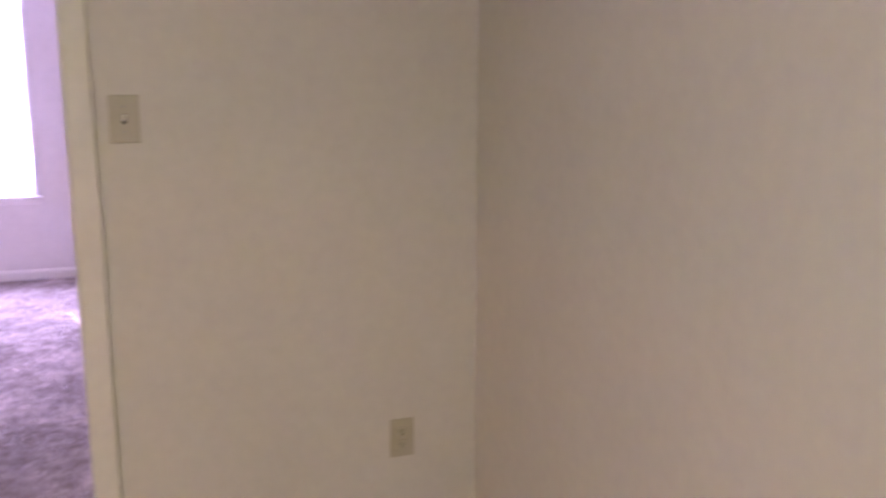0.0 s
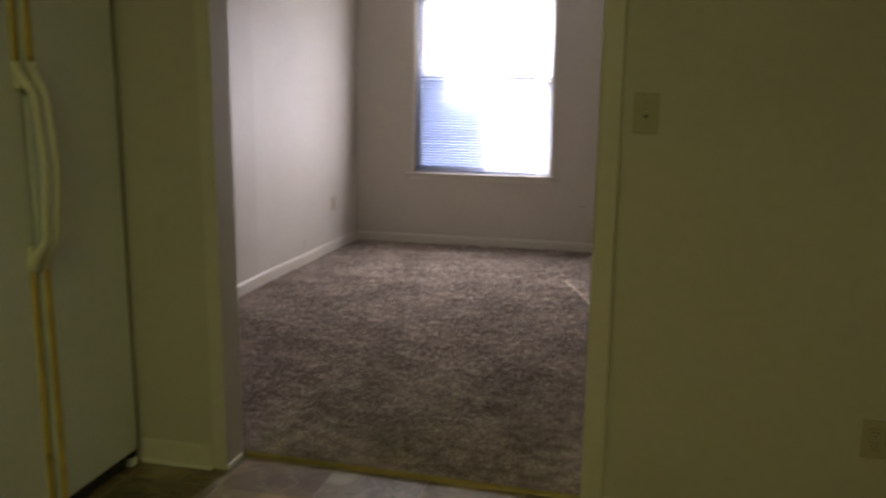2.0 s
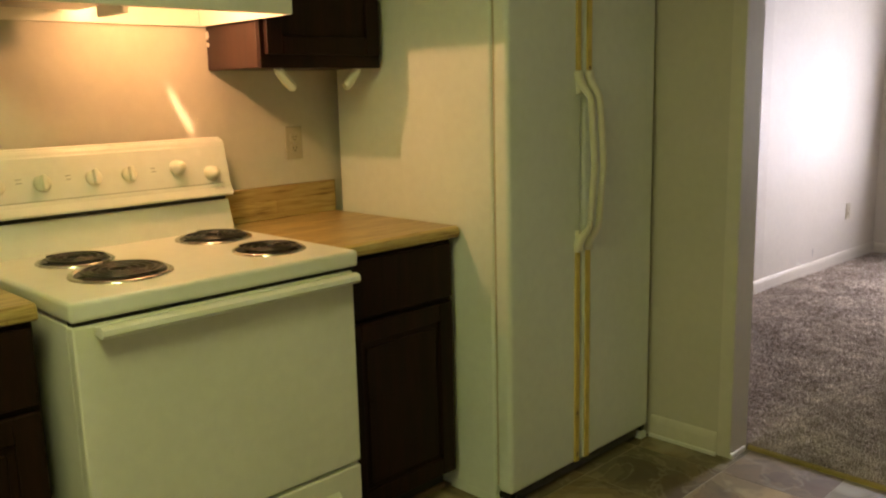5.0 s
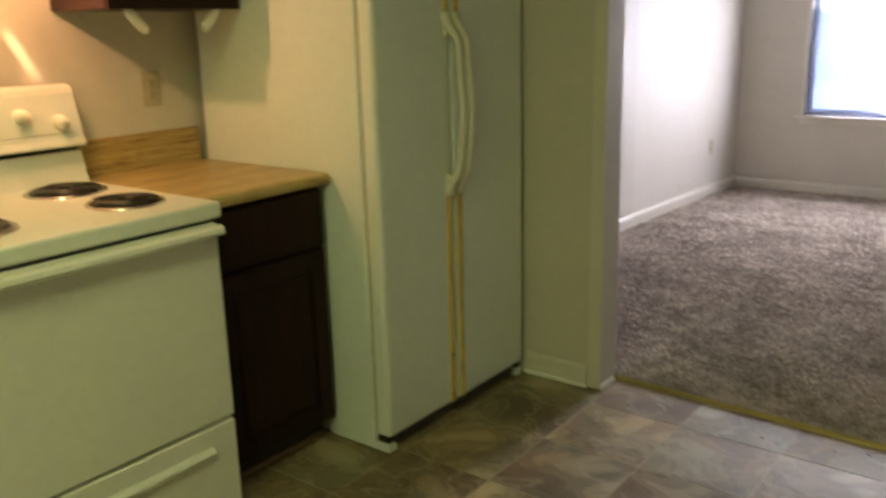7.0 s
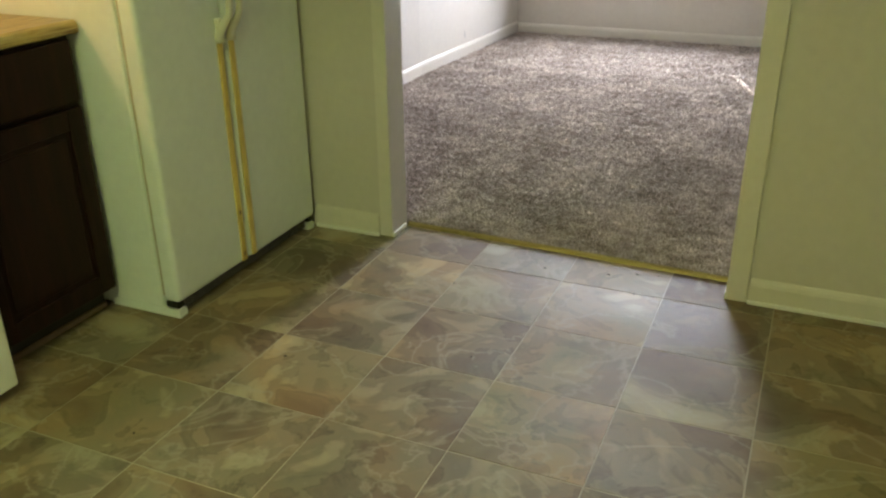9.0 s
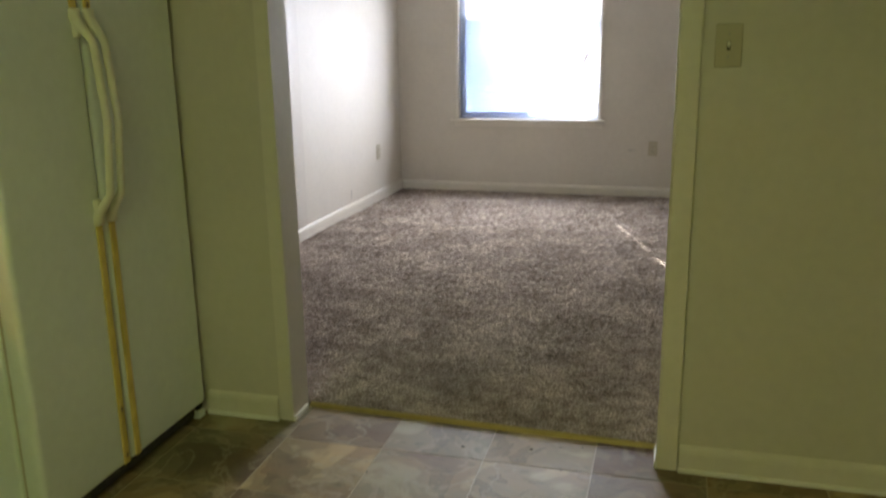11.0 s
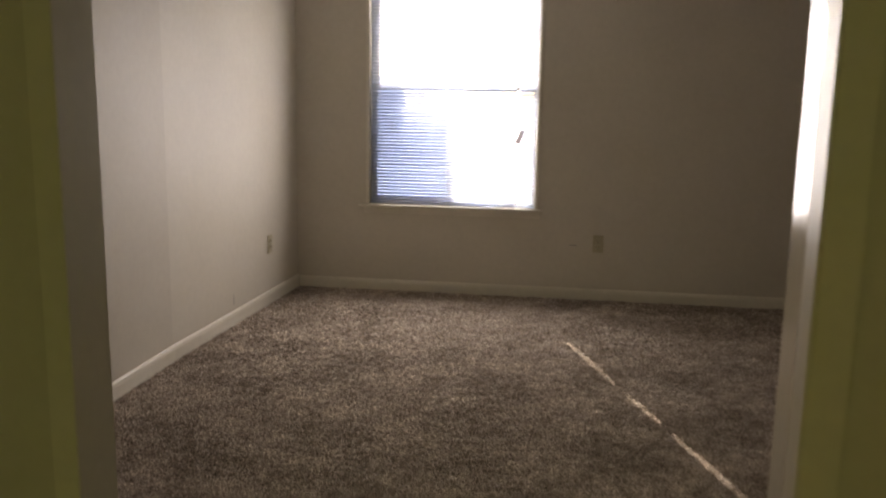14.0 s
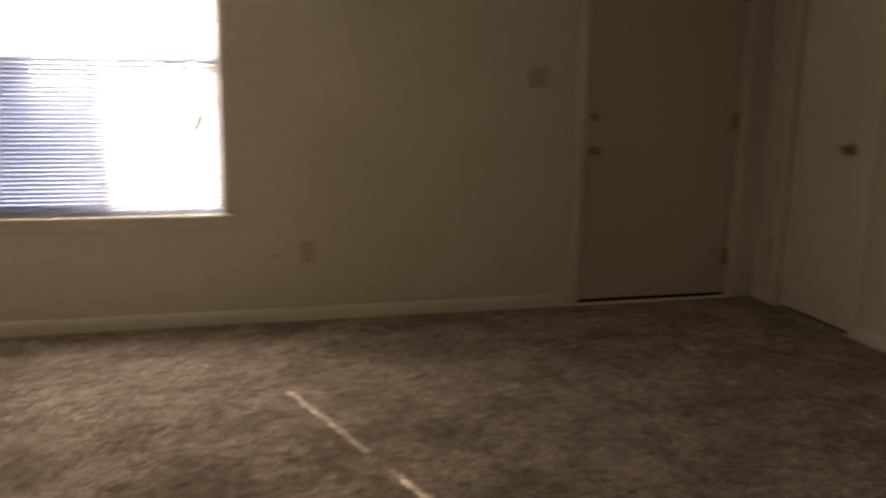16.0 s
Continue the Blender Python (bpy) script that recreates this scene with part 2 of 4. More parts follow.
def translucent(mat, color, share):
    tree = mat.node_tree
    tr, mx = tree.nodes.new("ShaderNodeBsdfTranslucent"), tree.nodes.new("ShaderNodeMixShader")
    tr.inputs["Color"].default_value = (*color, 1)
    mx.inputs[0].default_value = share
    tree.links.new(tree.nodes["Principled BSDF"].outputs[0], mx.inputs[1])
    tree.links.new(tr.outputs[0], mx.inputs[2])
    tree.links.new(mx.outputs[0], tree.nodes["Material Output"].inputs["Surface"])
    return mat


translucent(SLAT, (0.76, 0.82, 0.96), 0.58)
LEAF = translucent(paint("pale_leaf", (0.42, 0.50, 0.52), 0.6, 0.15), (0.40, 0.48, 0.60), 0.5)
translucent(SHADE_PANEL, (0.70, 0.79, 1.0), 0.6)
TAG = translucent(paint("pale_tag_card", (0.70, 0.68, 0.70), 0.6), (0.75, 0.7, 0.72), 0.16)


# ---- mesh helpers ----
def box(bm, x0, x1, y0, y1, z0, z1, bevel=0.0, seg=2):
    m = Matrix.Translation(((x0 + x1) / 2, (y0 + y1) / 2, (z0 + z1) / 2)) @ Matrix.Diagonal((abs(x1 - x0), abs(y1 - y0), abs(z1 - z0), 1))
    r = bmesh.ops.create_cube(bm, size=1.0, matrix=m)
    if bevel:
        edges = list({e for v in r["verts"] for e in v.link_edges})
        bmesh.ops.bevel(bm, geom=edges, offset=bevel, segments=seg, affect="EDGES", profile=0.5)
    return r["verts"]


def lathe(bm, profile, m, seg=24):
    """profile: (radius, height) from bottom to top round the local z axis."""
    rings = []
    for r, h in profile:
        if r < 1e-6:
            rings.append([bm.verts.new(m @ Vector((0, 0, h)))])
        else:
            rings.append([bm.verts.new(m @ Vector((r * math.cos(2 * math.pi * i / seg), r * math.sin(2 * math.pi * i / seg), h))) for i in range(seg)])
    for a, b in zip(rings, rings[1:]):
        for i in range(seg):
            j = (i + 1) % seg
            quad = [a[i % len(a)], a[j % len(a)], b[j % len(b)], b[i % len(b)]]
            quad = [v for k, v in enumerate(quad) if v not in quad[:k]]
            if len(quad) > 2:
                bm.faces.new(quad)
    for f in bm.faces:
        f.smooth = True


def tube(bm, points, r, seg=8, flat=1.0, up=(0, 0, 1), caps=True):
    """A round or flattened rod along points."""
    rings = []
    for i, p in enumerate(points):
        a, c = points[max(i - 1, 0)], points[min(i + 1, len(points) - 1)]
        d = (Vector(c) - Vector(a)).normalized()
        s = d.cross(Vector(up))
        s = s.normalized() if s.length > 1e-4 else d.orthogonal().normalized()
        u = s.cross(d)
        rr = r[i] if isinstance(r, (list, tuple)) else r
        rings.append([bm.verts.new(Vector(p) + s * rr * math.cos(2 * math.pi * k / seg) + u * rr * flat * math.sin(2 * math.pi * k / seg)) for k in range(seg)])
    for a, b in zip(rings, rings[1:]):
        for k in range(seg):
            f = bm.faces.new((a[k], a[(k + 1) % seg], b[(k + 1) % seg], b[k]))
            f.smooth = True
    if caps:
        bm.faces.new(rings[0][::-1])
        bm.faces.new(rings[-1])


def prism(bm, outline, axis, a, b):
    """The outline, pairs in the two other axes in order, drawn out from a to b along axis."""
    def at(p, w):
        q = list(p)
        q.insert(axis, w)
        return q
    lo, hi = [bm.verts.new(at(p, a)) for p in outline], [bm.verts.new(at(p, b)) for p in outline]
    bm.faces.new(lo)
    bm.faces.new(hi[::-1])
    for i in range(len(lo)):
        j = (i + 1) % len(lo)
        bm.faces.new((lo[j], lo[i], hi[i], hi[j]))
    bmesh.ops.recalc_face_normals(bm, faces=bm.faces)


def mesh_of(name, bm, mat):
    me = bpy.data.meshes.new(name)
    bmesh.ops.recalc_face_normals(bm, faces=bm.faces)
    bm.to_mesh(me)
    bm.free()
    me.materials.append(mat)
    return me


def part(name, bm, mat, parent, label=""):
    ob = new(name, mesh_of(name, bm, mat))
    ob.parent = parent
    return tagged(ob, label)


def boxpart(name, parent, mat, dims, bevel=0.0, label="", seg=2):
    bm = bmesh.new()
    box(bm, *dims, bevel=bevel, seg=seg)
    return part(name, bm, mat, parent, label)


def thing(name, label, category, at=(0, 0, 0), turn=0, group="", kind=""):
    ob = new(name)
    ob.matrix_basis = pose(*at, 0, 0, turn)
    return tagged(ob, label, category, group, kind)


def solid(name, mat, boxes, label, category, kind="structure", bevel=0.0):
    bm = bmesh.new()
    for dims in boxes:
        box(bm, *dims, bevel=bevel)
    return tagged(new(name, mesh_of(name, bm, mat)), label, category, "", kind)


# ---- plan ----
KX0, KX1, KY0 = -1.18, 2.275, -3.7
PR = -0.042
LX0, LX1, LY1 = -0.95, 3.84, 4.245
OPEN_X, OPEN_Z, PART, PART_EAST = 1.234, 2.08, 0.125, 0.105
TOP = 2.44
WX0, WX1, WZ0, WZ1 = -0.447, 0.672, 0.605, 2.08
DX0, DX1, DZ1 = 2.66, 3.645, 2.04
CY0, CY1, CZ1 = 3.38, 4.00, 2.03
FZ = 0.010

solid("floor_slab", GROUT, [(-1.4, 4.4, KY0 - 0.2, LY1 + 0.2, -0.15, -0.008)], "concrete floor slab under the rooms", "floor")
solid("ceiling", CEIL, [(-1.4, 4.4, KY0 - 0.2, LY1 + 0.2, TOP, TOP + 0.15)], "textured white painted ceiling over both rooms", "ceiling")
solid("wall_kitchen_west", WALL, [(KX0 - 0.12, KX0, KY0, 0.0, 0, TOP)], "cream painted kitchen wall behind the range", "wall")
solid("wall_kitchen_east", WALL, [(KX1, KX1 + 0.12, KY0, 0.0, 0, TOP)], "cream painted plain kitchen wall", "wall")
solid("wall_kitchen_south", WALL, [(KX0 - 0.12, KX1 + 0.12, KY0 - 0.12, KY0, 0, TOP)], "cream painted wall closing the kitchen", "wall")
solid("wall_partition", WALL, [(KX0 - 0.12, 0.0, 0.0, PART, 0, TOP), (OPEN_X, LX1 + 0.12, PR, PART_EAST, 0, TOP), (0.0, OPEN_X, 0.0, PART_EAST, OPEN_Z, TOP)],
      "cream painted partition with a wide cased opening", "wall")
BEND, BX, NX = 2.47, -1.025, -1.04
# the stretch nearer the partition is a slightly darker cream
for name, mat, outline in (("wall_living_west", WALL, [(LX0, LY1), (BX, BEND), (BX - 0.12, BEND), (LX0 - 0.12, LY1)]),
                           ("wall_living_west_near", WALL_DARKER, [(BX, BEND), (NX, PART), (NX - 0.12, PART), (BX - 0.12, BEND)])):
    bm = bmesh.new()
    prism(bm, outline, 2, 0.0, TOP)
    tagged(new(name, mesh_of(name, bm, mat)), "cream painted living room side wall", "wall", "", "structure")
for dims in [(LX0 - 0.12, WX0, LY1, LY1 + 0.16, 0, TOP), (WX0, WX1, LY1, LY1 + 0.16, 0, WZ0 - 0.03), (WX0, WX1, LY1, LY1 + 0.16, WZ1, TOP),
    (WX1, DX0, LY1, LY1 + 0.16, 0, TOP), (DX0, DX1, LY1, LY1 + 0.16, DZ1, TOP), (DX1, LX1 + 0.12, LY1, LY1 + 0.16, 0, TOP)]:
    solid("wall_living_north", WALL, [dims], "cream painted wall with the window and the entry door", "wall")
solid("wall_living_east", WALL, [
    (LX1, LX1 + 0.12, PART_EAST, CY0, 0, TOP), (LX1, LX1 + 0.12, CY0, CY1, CZ1, TOP), (LX1, LX1 + 0.12, CY1, LY1, 0, TOP)],
      "cream painted wall with a closet door", "wall")


def baseboard(name, runs, label):
    """runs: (axis, side, fixed, a, b); the profile stands against the plane `fixed` towards `side`."""
    bm = bmesh.new()
    for axis, side, fixed, a, b in runs:
        prof = [(0.0, 0.0), (0.0125, 0.0), (0.0125, 0.062), (0.010, 0.074), (0.006, 0.082), (0.0, 0.086)]
        out = [(fixed + side * u, w) for u, w in prof]
        prism(bm, out, axis, a, b)
    return tagged(new(name, mesh_of(name, bm, TRIM)), label, "baseboard", "", "structure")


FR_X, FR_Y0, FR_Y1 = -0.326, -0.836, -0.026
baseboard("baseboard_living", [
    (0, -1, LY1, LX0 + 0.0125, DX0 - 0.06), (1, -1, LX1, CY1 + 0.06, LY1 - 0.0125),
    (1, -1, LX1, PART_EAST + 0.0125, CY0 - 0.06), (0, 1, PART_EAST, OPEN_X + 0.01, LX1), (0, 1, PART, NX + 0.0125, -0.01)], "cream painted living room baseboard")
for y0, x0, y1, x1 in ((BEND, BX, LY1, LX0), (PART, NX, BEND, BX)):
    bm = bmesh.new()
    length = math.hypot(x1 - x0, y1 - y0)
    prism(bm, [(0.0, 0.0), (0.0125, 0.0), (0.0125, 0.062 + FZ), (0.010, 0.074 + FZ), (0.006, 0.082 + FZ), (0.0, 0.086 + FZ)], 1, 0.0, length)
    ob = tagged(new("baseboard", mesh_of("baseboard", bm, TRIM)), "cream painted living room baseboard", "baseboard", "", "structure")
    ob.matrix_basis = pose(x0, y0, 0, 0, 0, math.degrees(math.atan2(x0 - x1, y1 - y0)))
baseboard("baseboard_kitchen", [
    (0, -1, 0.0, FR_X, -0.055), (0, -1, PR, OPEN_X + 0.065, KX1), (1, -1, KX1, KY0, PR - 0.0125), (0, 1, KY0, KX0, KX1 - 0.0125)], "cream painted kitchen baseboard")
solid("shoe_trim", CAULK, [(FR_X, -0.05, -0.022, -0.0128, 0, 0.014), (OPEN_X + 0.062, KX1 - 0.02, PR - 0.022, PR - 0.0128, 0, 0.013),
                           (0.0, 0.009, -0.005, 0.105, 0, 0.018), (OPEN_X - 0.009, OPEN_X, PR - 0.010, 0.06, 0, 0.024)],
      "chipped white caulked strip at the foot of the wall", "trim", bevel=0.002)
solid("trim_opening", TRIM, [(OPEN_X, OPEN_X + 0.060, PR - 0.013, PR, 0, OPEN_Z)], "cream painted casing strip beside the opening", "trim", bevel=0.003)
solid("jamb_opening", JAMB_GLOSS, [(OPEN_X - 0.004, OPEN_X, 0.012, PART_EAST - 0.003, 0.026, OPEN_Z)], "gloss painted jamb at the side of the opening", "trim", bevel=0.001)
solid("trim_opening_edge", TRIM, [(OPEN_X - 0.004, OPEN_X, PR - 0.012, 0.0115, 0.026, OPEN_Z)], "flat cream casing edge beside the glossy jamb", "trim", bevel=0.001)
solid("trim_opening_left", TRIM, [(-0.050, 0.0, -0.004, 0.0, 0, OPEN_Z)], "flat cream corner strip beside the opening", "trim", bevel=0.0015)

# carpet, with its edge behind the metal strip
EDGE0, EDGE1 = 0.128, 0.082
bm = bmesh.new()
prism(bm, [(NX - 0.01, PART), (0.0, PART), (0.0, EDGE0), (OPEN_X, EDGE1), (OPEN_X, PART_EAST), (LX1, PART_EAST), (LX1, LY1), (NX - 0.01, LY1)], 2, -0.008, FZ)
tagged(new("floor_carpet", mesh_of("floor_carpet", bm, BACKING)), "taupe mottled cut pile carpet", "carpet", "", "structure")


def carpet_pile():
    rng = np.random.default_rng(4)
    zones = ((0.0, OPEN_X, 0.085, 1.1, 42000), (NX + 0.01, 2.2, 0.5, 3.0, 22000), (NX + 0.01, LX1 - 0.01, 0.14, LY1 - 0.01, 8000))
    for k, (x0, x1, y0, y1, density) in enumerate(zones):
        count = int((x1 - x0) * (y1 - y0) * density)
        p = np.stack([rng.uniform(x0, x1, count), rng.uniform(y0, y1, count)], 1)
        edge = EDGE0 + (EDGE1 - EDGE0) * p[:, 0] / OPEN_X
        p = p[(p[:, 1] > edge + 0.004) | (p[:, 1] > PART + 0.01)]
        count = len(p)
        h = rng.uniform(0.006, 0.014, count)
        w = rng.uniform(0.0016, 0.0032, count) * (1.5 if k == 2 else 1.0)
        a, lean = rng.uniform(0, 2 * math.pi, count), rng.uniform(0, 2 * math.pi, count)
        q = p * np.array([1.0, 1.1])
        wave = sum(np.sin(q[:, 0] * f * math.cos(g) + q[:, 1] * f * math.sin(g) + s) for f, g, s in
                   ((61, 0.3, 1), (83, 1.4, 2), (47, 2.3, 4), (101, 2.9, 5), (71, 0.9, 3), (128, 1.9, 0))) / 6
        lean = lean * 0.85 + 1.8 * wave + 0.8
        h = h * (1.0 + 0.45 * wave)
        tilt = rng.uniform(0.3, 1.0, count) * 0.009
        v = np.zeros((count, 4, 3), dtype=np.float32)
        for i in range(3):
            v[:, i, 0], v[:, i, 1] = p[:, 0] + w * np.cos(a + i * 2.094), p[:, 1] + w * np.sin(a + i * 2.094)
            v[:, i, 2] = FZ - 0.001
        v[:, 3, 0], v[:, 3, 1], v[:, 3, 2] = p[:, 0] + tilt * np.cos(lean), p[:, 1] + tilt * np.sin(lean), FZ + h
        base = np.arange(count, dtype=np.int32)[:, None] * 4
        tri = np.concatenate([base + np.array(t, dtype=np.int32) for t in ((0, 1, 3), (1, 2, 3), (2, 0, 3))], 1).reshape(-1)
        me = bpy.data.meshes.new("carpet_pile")
        me.vertices.add(count * 4)
        me.vertices.foreach_set("co", v.reshape(-1))
        me.loops.add(len(tri))
        me.loops.foreach_set("vertex_index", tri)
        me.polygons.add(count * 3)
        me.polygons.foreach_set("loop_start", np.arange(count * 3, dtype=np.int32) * 3)
        me.update(calc_edges=True)
        me.materials.append(PILE)
        tagged(new("carpet_pile", me), "short taupe and beige carpet tufts", "carpet", "", "stuff")


carpet_pile()

# metal transition strip with its nails
strip = thing("threshold_strip", "thin worn brass carpet strip across the opening", "threshold", (0, EDGE0 - 0.096, 0), math.degrees(math.atan2(EDGE1 - EDGE0, OPEN_X)), kind="structure")
bm = bmesh.new()
prism(bm, [(0.088, 0.0), (0.102, 0.0), (0.106, 0.012), (0.099, 0.015), (0.091, 0.009)], 0, 0.004, OPEN_X - 0.002)
part("strip", bm, STRIP_METAL, strip)
for i in range(6):
    bm = bmesh.new()
    lathe(bm, [(0.0045, 0.0), (0.004, 0.0015), (0.0, 0.0025)], pose(0.08 + i * 0.215, 0.098, 0.0145), 10)
    part("nail", bm, BRASS, strip)


# ---- window ----
win = thing("window_1", "white vinyl double hung window above a painted sill", "window", (0, 0, 0), kind="structure")
wy = LY1 + 0.064
for name, dims in (("window_sill", (WX0 - 0.072, WX1 + 0.048, LY1 - 0.032, LY1 + 0.16, WZ0 - 0.019, WZ0)),):
    boxpart(name, win, TRIM, dims, 0.006)
boxpart("apron", win, TRIM, (WX0 - 0.035, WX1 + 0.03, LY1 - 0.007, LY1, WZ0 - 0.062, WZ0 - 0.020), 0.002)
for name, dims in (("casing", (WX0 - 0.022, WX0, LY1 - 0.008, LY1 + 0.0, WZ0 + 0.002, WZ1)), ("casing", (WX1, WX1 + 0.022, LY1 - 0.008, LY1, WZ0 + 0.002, WZ1))):
    boxpart(name, win, TRIM, dims, 0.002)
bm = bmesh.new()
for dims in ((WX0, WX0 + 0.014, wy, wy + 0.07, WZ0, WZ1), (WX1 - 0.014, WX1, wy, wy + 0.07, WZ0, WZ1),
             (WX0 + 0.014, WX1 - 0.014, wy, wy + 0.07, WZ0, WZ0 + 0.014), (WX0 + 0.014, WX1 - 0.014, wy, wy + 0.07, WZ1 - 0.035, WZ1)):
    box(bm, *dims, bevel=0.002)
part("window_frame", bm, VINYL_FRAME, win)
for name, z0, z1, dy in (("lower_sash", WZ0 + 0.015, 1.405, 0.005), ("upper_sash", 1.37, WZ1 - 0.035, 0.037)):
    bm = bmesh.new()
    a, b, y0, y1 = WX0 + 0.015, WX1 - 0.015, wy + dy, wy + dy + 0.028
    for dims in ((a, a + 0.024, y0, y1, z0, z1), (b - 0.024, b, y0, y1, z0, z1), (a + 0.024, b - 0.024, y0, y1, z0, z0 + 0.028), (a + 0.024, b - 0.024, y0, y1, z1 - 0.034, z1)):
        box(bm, *dims, bevel=0.002)
    sash = part(name, bm, VINYL_FRAME, win)
    pane = boxpart("pane", sash, glass, (a + 0.022, b - 0.022, y0 + 0.011, y0 + 0.016, z0 + 0.026, z1 - 0.032))
    pane.visible_shadow = False

# ---- mini blind ----
blind = thing("window_blind", "white mini blind lowered over the window", "blind", (0, 0, 0))
BX0, BX1, BY = WX0 + 0.006, WX1 - 0.012, LY1 + 0.035
HOLE = 0.541
boxpart("headrail", blind, SLAT, (BX0, BX1, BY - 0.014, BY + 0.014, WZ1 - 0.030, WZ1 - 0.002), 0.002)
boxpart("bottom_rail", blind, SLAT, (BX0, BX1, BY - 0.012, BY + 0.012, WZ0 + 0.004, WZ0 + 0.018), 0.003)


def slat_mesh(length):
    """A curved slat with a worn cord slot."""
    bm = bmesh.new()
    cols, n = [0.0, HOLE - BX0 - 0.012, HOLE - BX0 + 0.010, length], 7
    rows = []
    for x in cols:
        row = []
        for i in range(n):
            u = (i / (n - 1) - 0.5) * 0.025
            row.append(bm.verts.new((x, u, 0.0022 * (1 - (2 * i / (n - 1) - 1) ** 2))))
        rows.append(row)
    for k in range(3):
        for i in range(n - 1):
            if k != 1 or i == 0:
                bm.faces.new((rows[k][i], rows[k + 1][i], rows[k + 1][i + 1], rows[k][i + 1])).smooth = True
    geom = bmesh.ops.extrude_face_region(bm, geom=bm.faces[:])
    bmesh.ops.translate(bm, verts=[v for v in geom["geom"] if isinstance(v, bmesh.types.BMVert)], vec=(0, 0, 0.0005))
    return mesh_of("slat", bm, SLAT)


slat = slat_mesh(BX1 - BX0)
count = int((WZ1 - 0.045 - WZ0 - 0.03) / 0.0215)
for i in range(count):
    z = WZ0 + 0.030 + i * 0.0215
    ob = new("slat", slat)
    ob.parent = blind
    ob.matrix_basis = pose(BX0 + random.uniform(-0.0015, 0.0015), BY, z, -43 + random.uniform(-2.5, 2.5), random.uniform(-0.10, 0.10), 0)
for x in (BX0 + 0.12, (BX0 + BX1) / 2, HOLE + 0.009):
    for dy in (-0.0125, 0.0125):
        bm = bmesh.new()
        tube(bm, [(x, BY + dy, WZ0 + 0.012), (x, BY + dy, WZ1 - 0.02)], 0.0007, 5)
        part("ladder_cord", bm, SLAT, blind)
tag = thing("blind_cord_tag", "small pale tag caught askew in the blind", "tag", (0.558, BY - 0.027, 1.075))
bm = bmesh.new()
box(bm, -0.017, 0.017, -0.002, 0.002, -0.048, 0.048, 0.0015)
bmesh.ops.rotate(bm, verts=bm.verts, cent=(0, 0, 0), matrix=Matrix.Rotation(radians(22), 3, "Y"))
part("tag", bm, TAG, tag)


# ---- doors ----
def door_knob(parent, m, mat=BRASS, rose=0.032, ball=0.027):
    bm = bmesh.new()
    lathe(bm, [(0.0, 0.0), (rose, 0.0), (rose, 0.004), (rose * 0.7, 0.010), (0.011, 0.014), (0.011, 0.034), (ball * 0.75, 0.042), (ball, 0.054), (ball * 0.85, 0.066), (0.0, 0.070)], m, 24)
    return part("door_handle", bm, mat, parent, "worn brass door knob")


d1 = thing("door_1", "closed flat beige entry door with brass knob and deadbolt", "door", (0, 0, 0), kind="structure")
boxpart("door_leaf", d1, DOOR_PAINT, (DX0 + 0.013, DX1 - 0.006, LY1 + 0.012, LY1 + 0.056, 0.042, DZ1 - 0.006), 0.002)
door_knob(d1, pose(DX0 + 0.066, LY1 + 0.012, 0.922, 90, 0, 0), BRASS, 0.026, 0.022)
bm = bmesh.new()
lathe(bm, [(0.0, 0.0), (0.023, 0.0), (0.023, 0.006), (0.018, 0.012), (0.0, 0.014)], pose(DX0 + 0.066, LY1 + 0.012, 1.108, 90, 0, 0))
box(bm, DX0 + 0.062, DX0 + 0.070, LY1 - 0.018, LY1, 1.091, 1.125, 0.002)
part("deadbolt", bm, BRASS, d1, "worn brass deadbolt thumb turn")
for z in (0.27, 1.09, 1.82):
    bm = bmesh.new()
    tube(bm, [(DX1 - 0.002, LY1 + 0.004, z - 0.05), (DX1 - 0.002, LY1 + 0.004, z + 0.05)], 0.008, 10)
    box(bm, DX1 - 0.034, DX1 - 0.007, LY1 + 0.008, LY1 + 0.0125, z - 0.05, z + 0.05)
    part("hinge", bm, BRASS, d1)
# black strips painting the shade in the gaps round the door leaf
boxpart("gap_shade", d1, BLACK, (DX0 + 0.0005, DX0 + 0.0125, LY1 + 0.010, LY1 + 0.058, 0.023, DZ1))
boxpart("gap_shade", d1, BLACK, (DX0 + 0.013, DX1 - 0.006, LY1 + 0.014, LY1 + 0.056, 0.023, 0.0415))
boxpart("door_sill", d1, CAULK, (DX0, DX1, LY1 - 0.014, LY1 + 0.10, 0.0, 0.022), 0.003)
bm = bmesh.new()
for dims in ((DX0 - 0.058, DX0, LY1 - 0.014, LY1, 0, DZ1 + 0.058), (DX1, DX1 + 0.058, LY1 - 0.014, LY1, 0, DZ1 + 0.058), (DX0, DX1, LY1 - 0.014, LY1, DZ1, DZ1 + 0.058)):
    box(bm, *dims, bevel=0.003)
part("door_casing", bm, TRIM, d1)
# black sheet behind the leaf, darkening the gaps in place of shade
boxpart("gap_shade_sheet", d1, BLACK, (DX0, DX1, LY1 + 0.060, LY1 + 0.14, 0.0, DZ1))

d2 = thing("door_2", "closed flat cream closet door with a brass knob", "door", (0, 0, 0), kind="structure")
boxpart("door_leaf", d2, TRIM, (LX1 + 0.012, LX1 + 0.047, CY0 + 0.004, CY1 - 0.004, 0.030, CZ1 - 0.006), 0.002)
door_knob(d2, pose(LX1 + 0.012, CY0 + 0.14, 0.985, 0, -90, 0))
bm = bmesh.new()
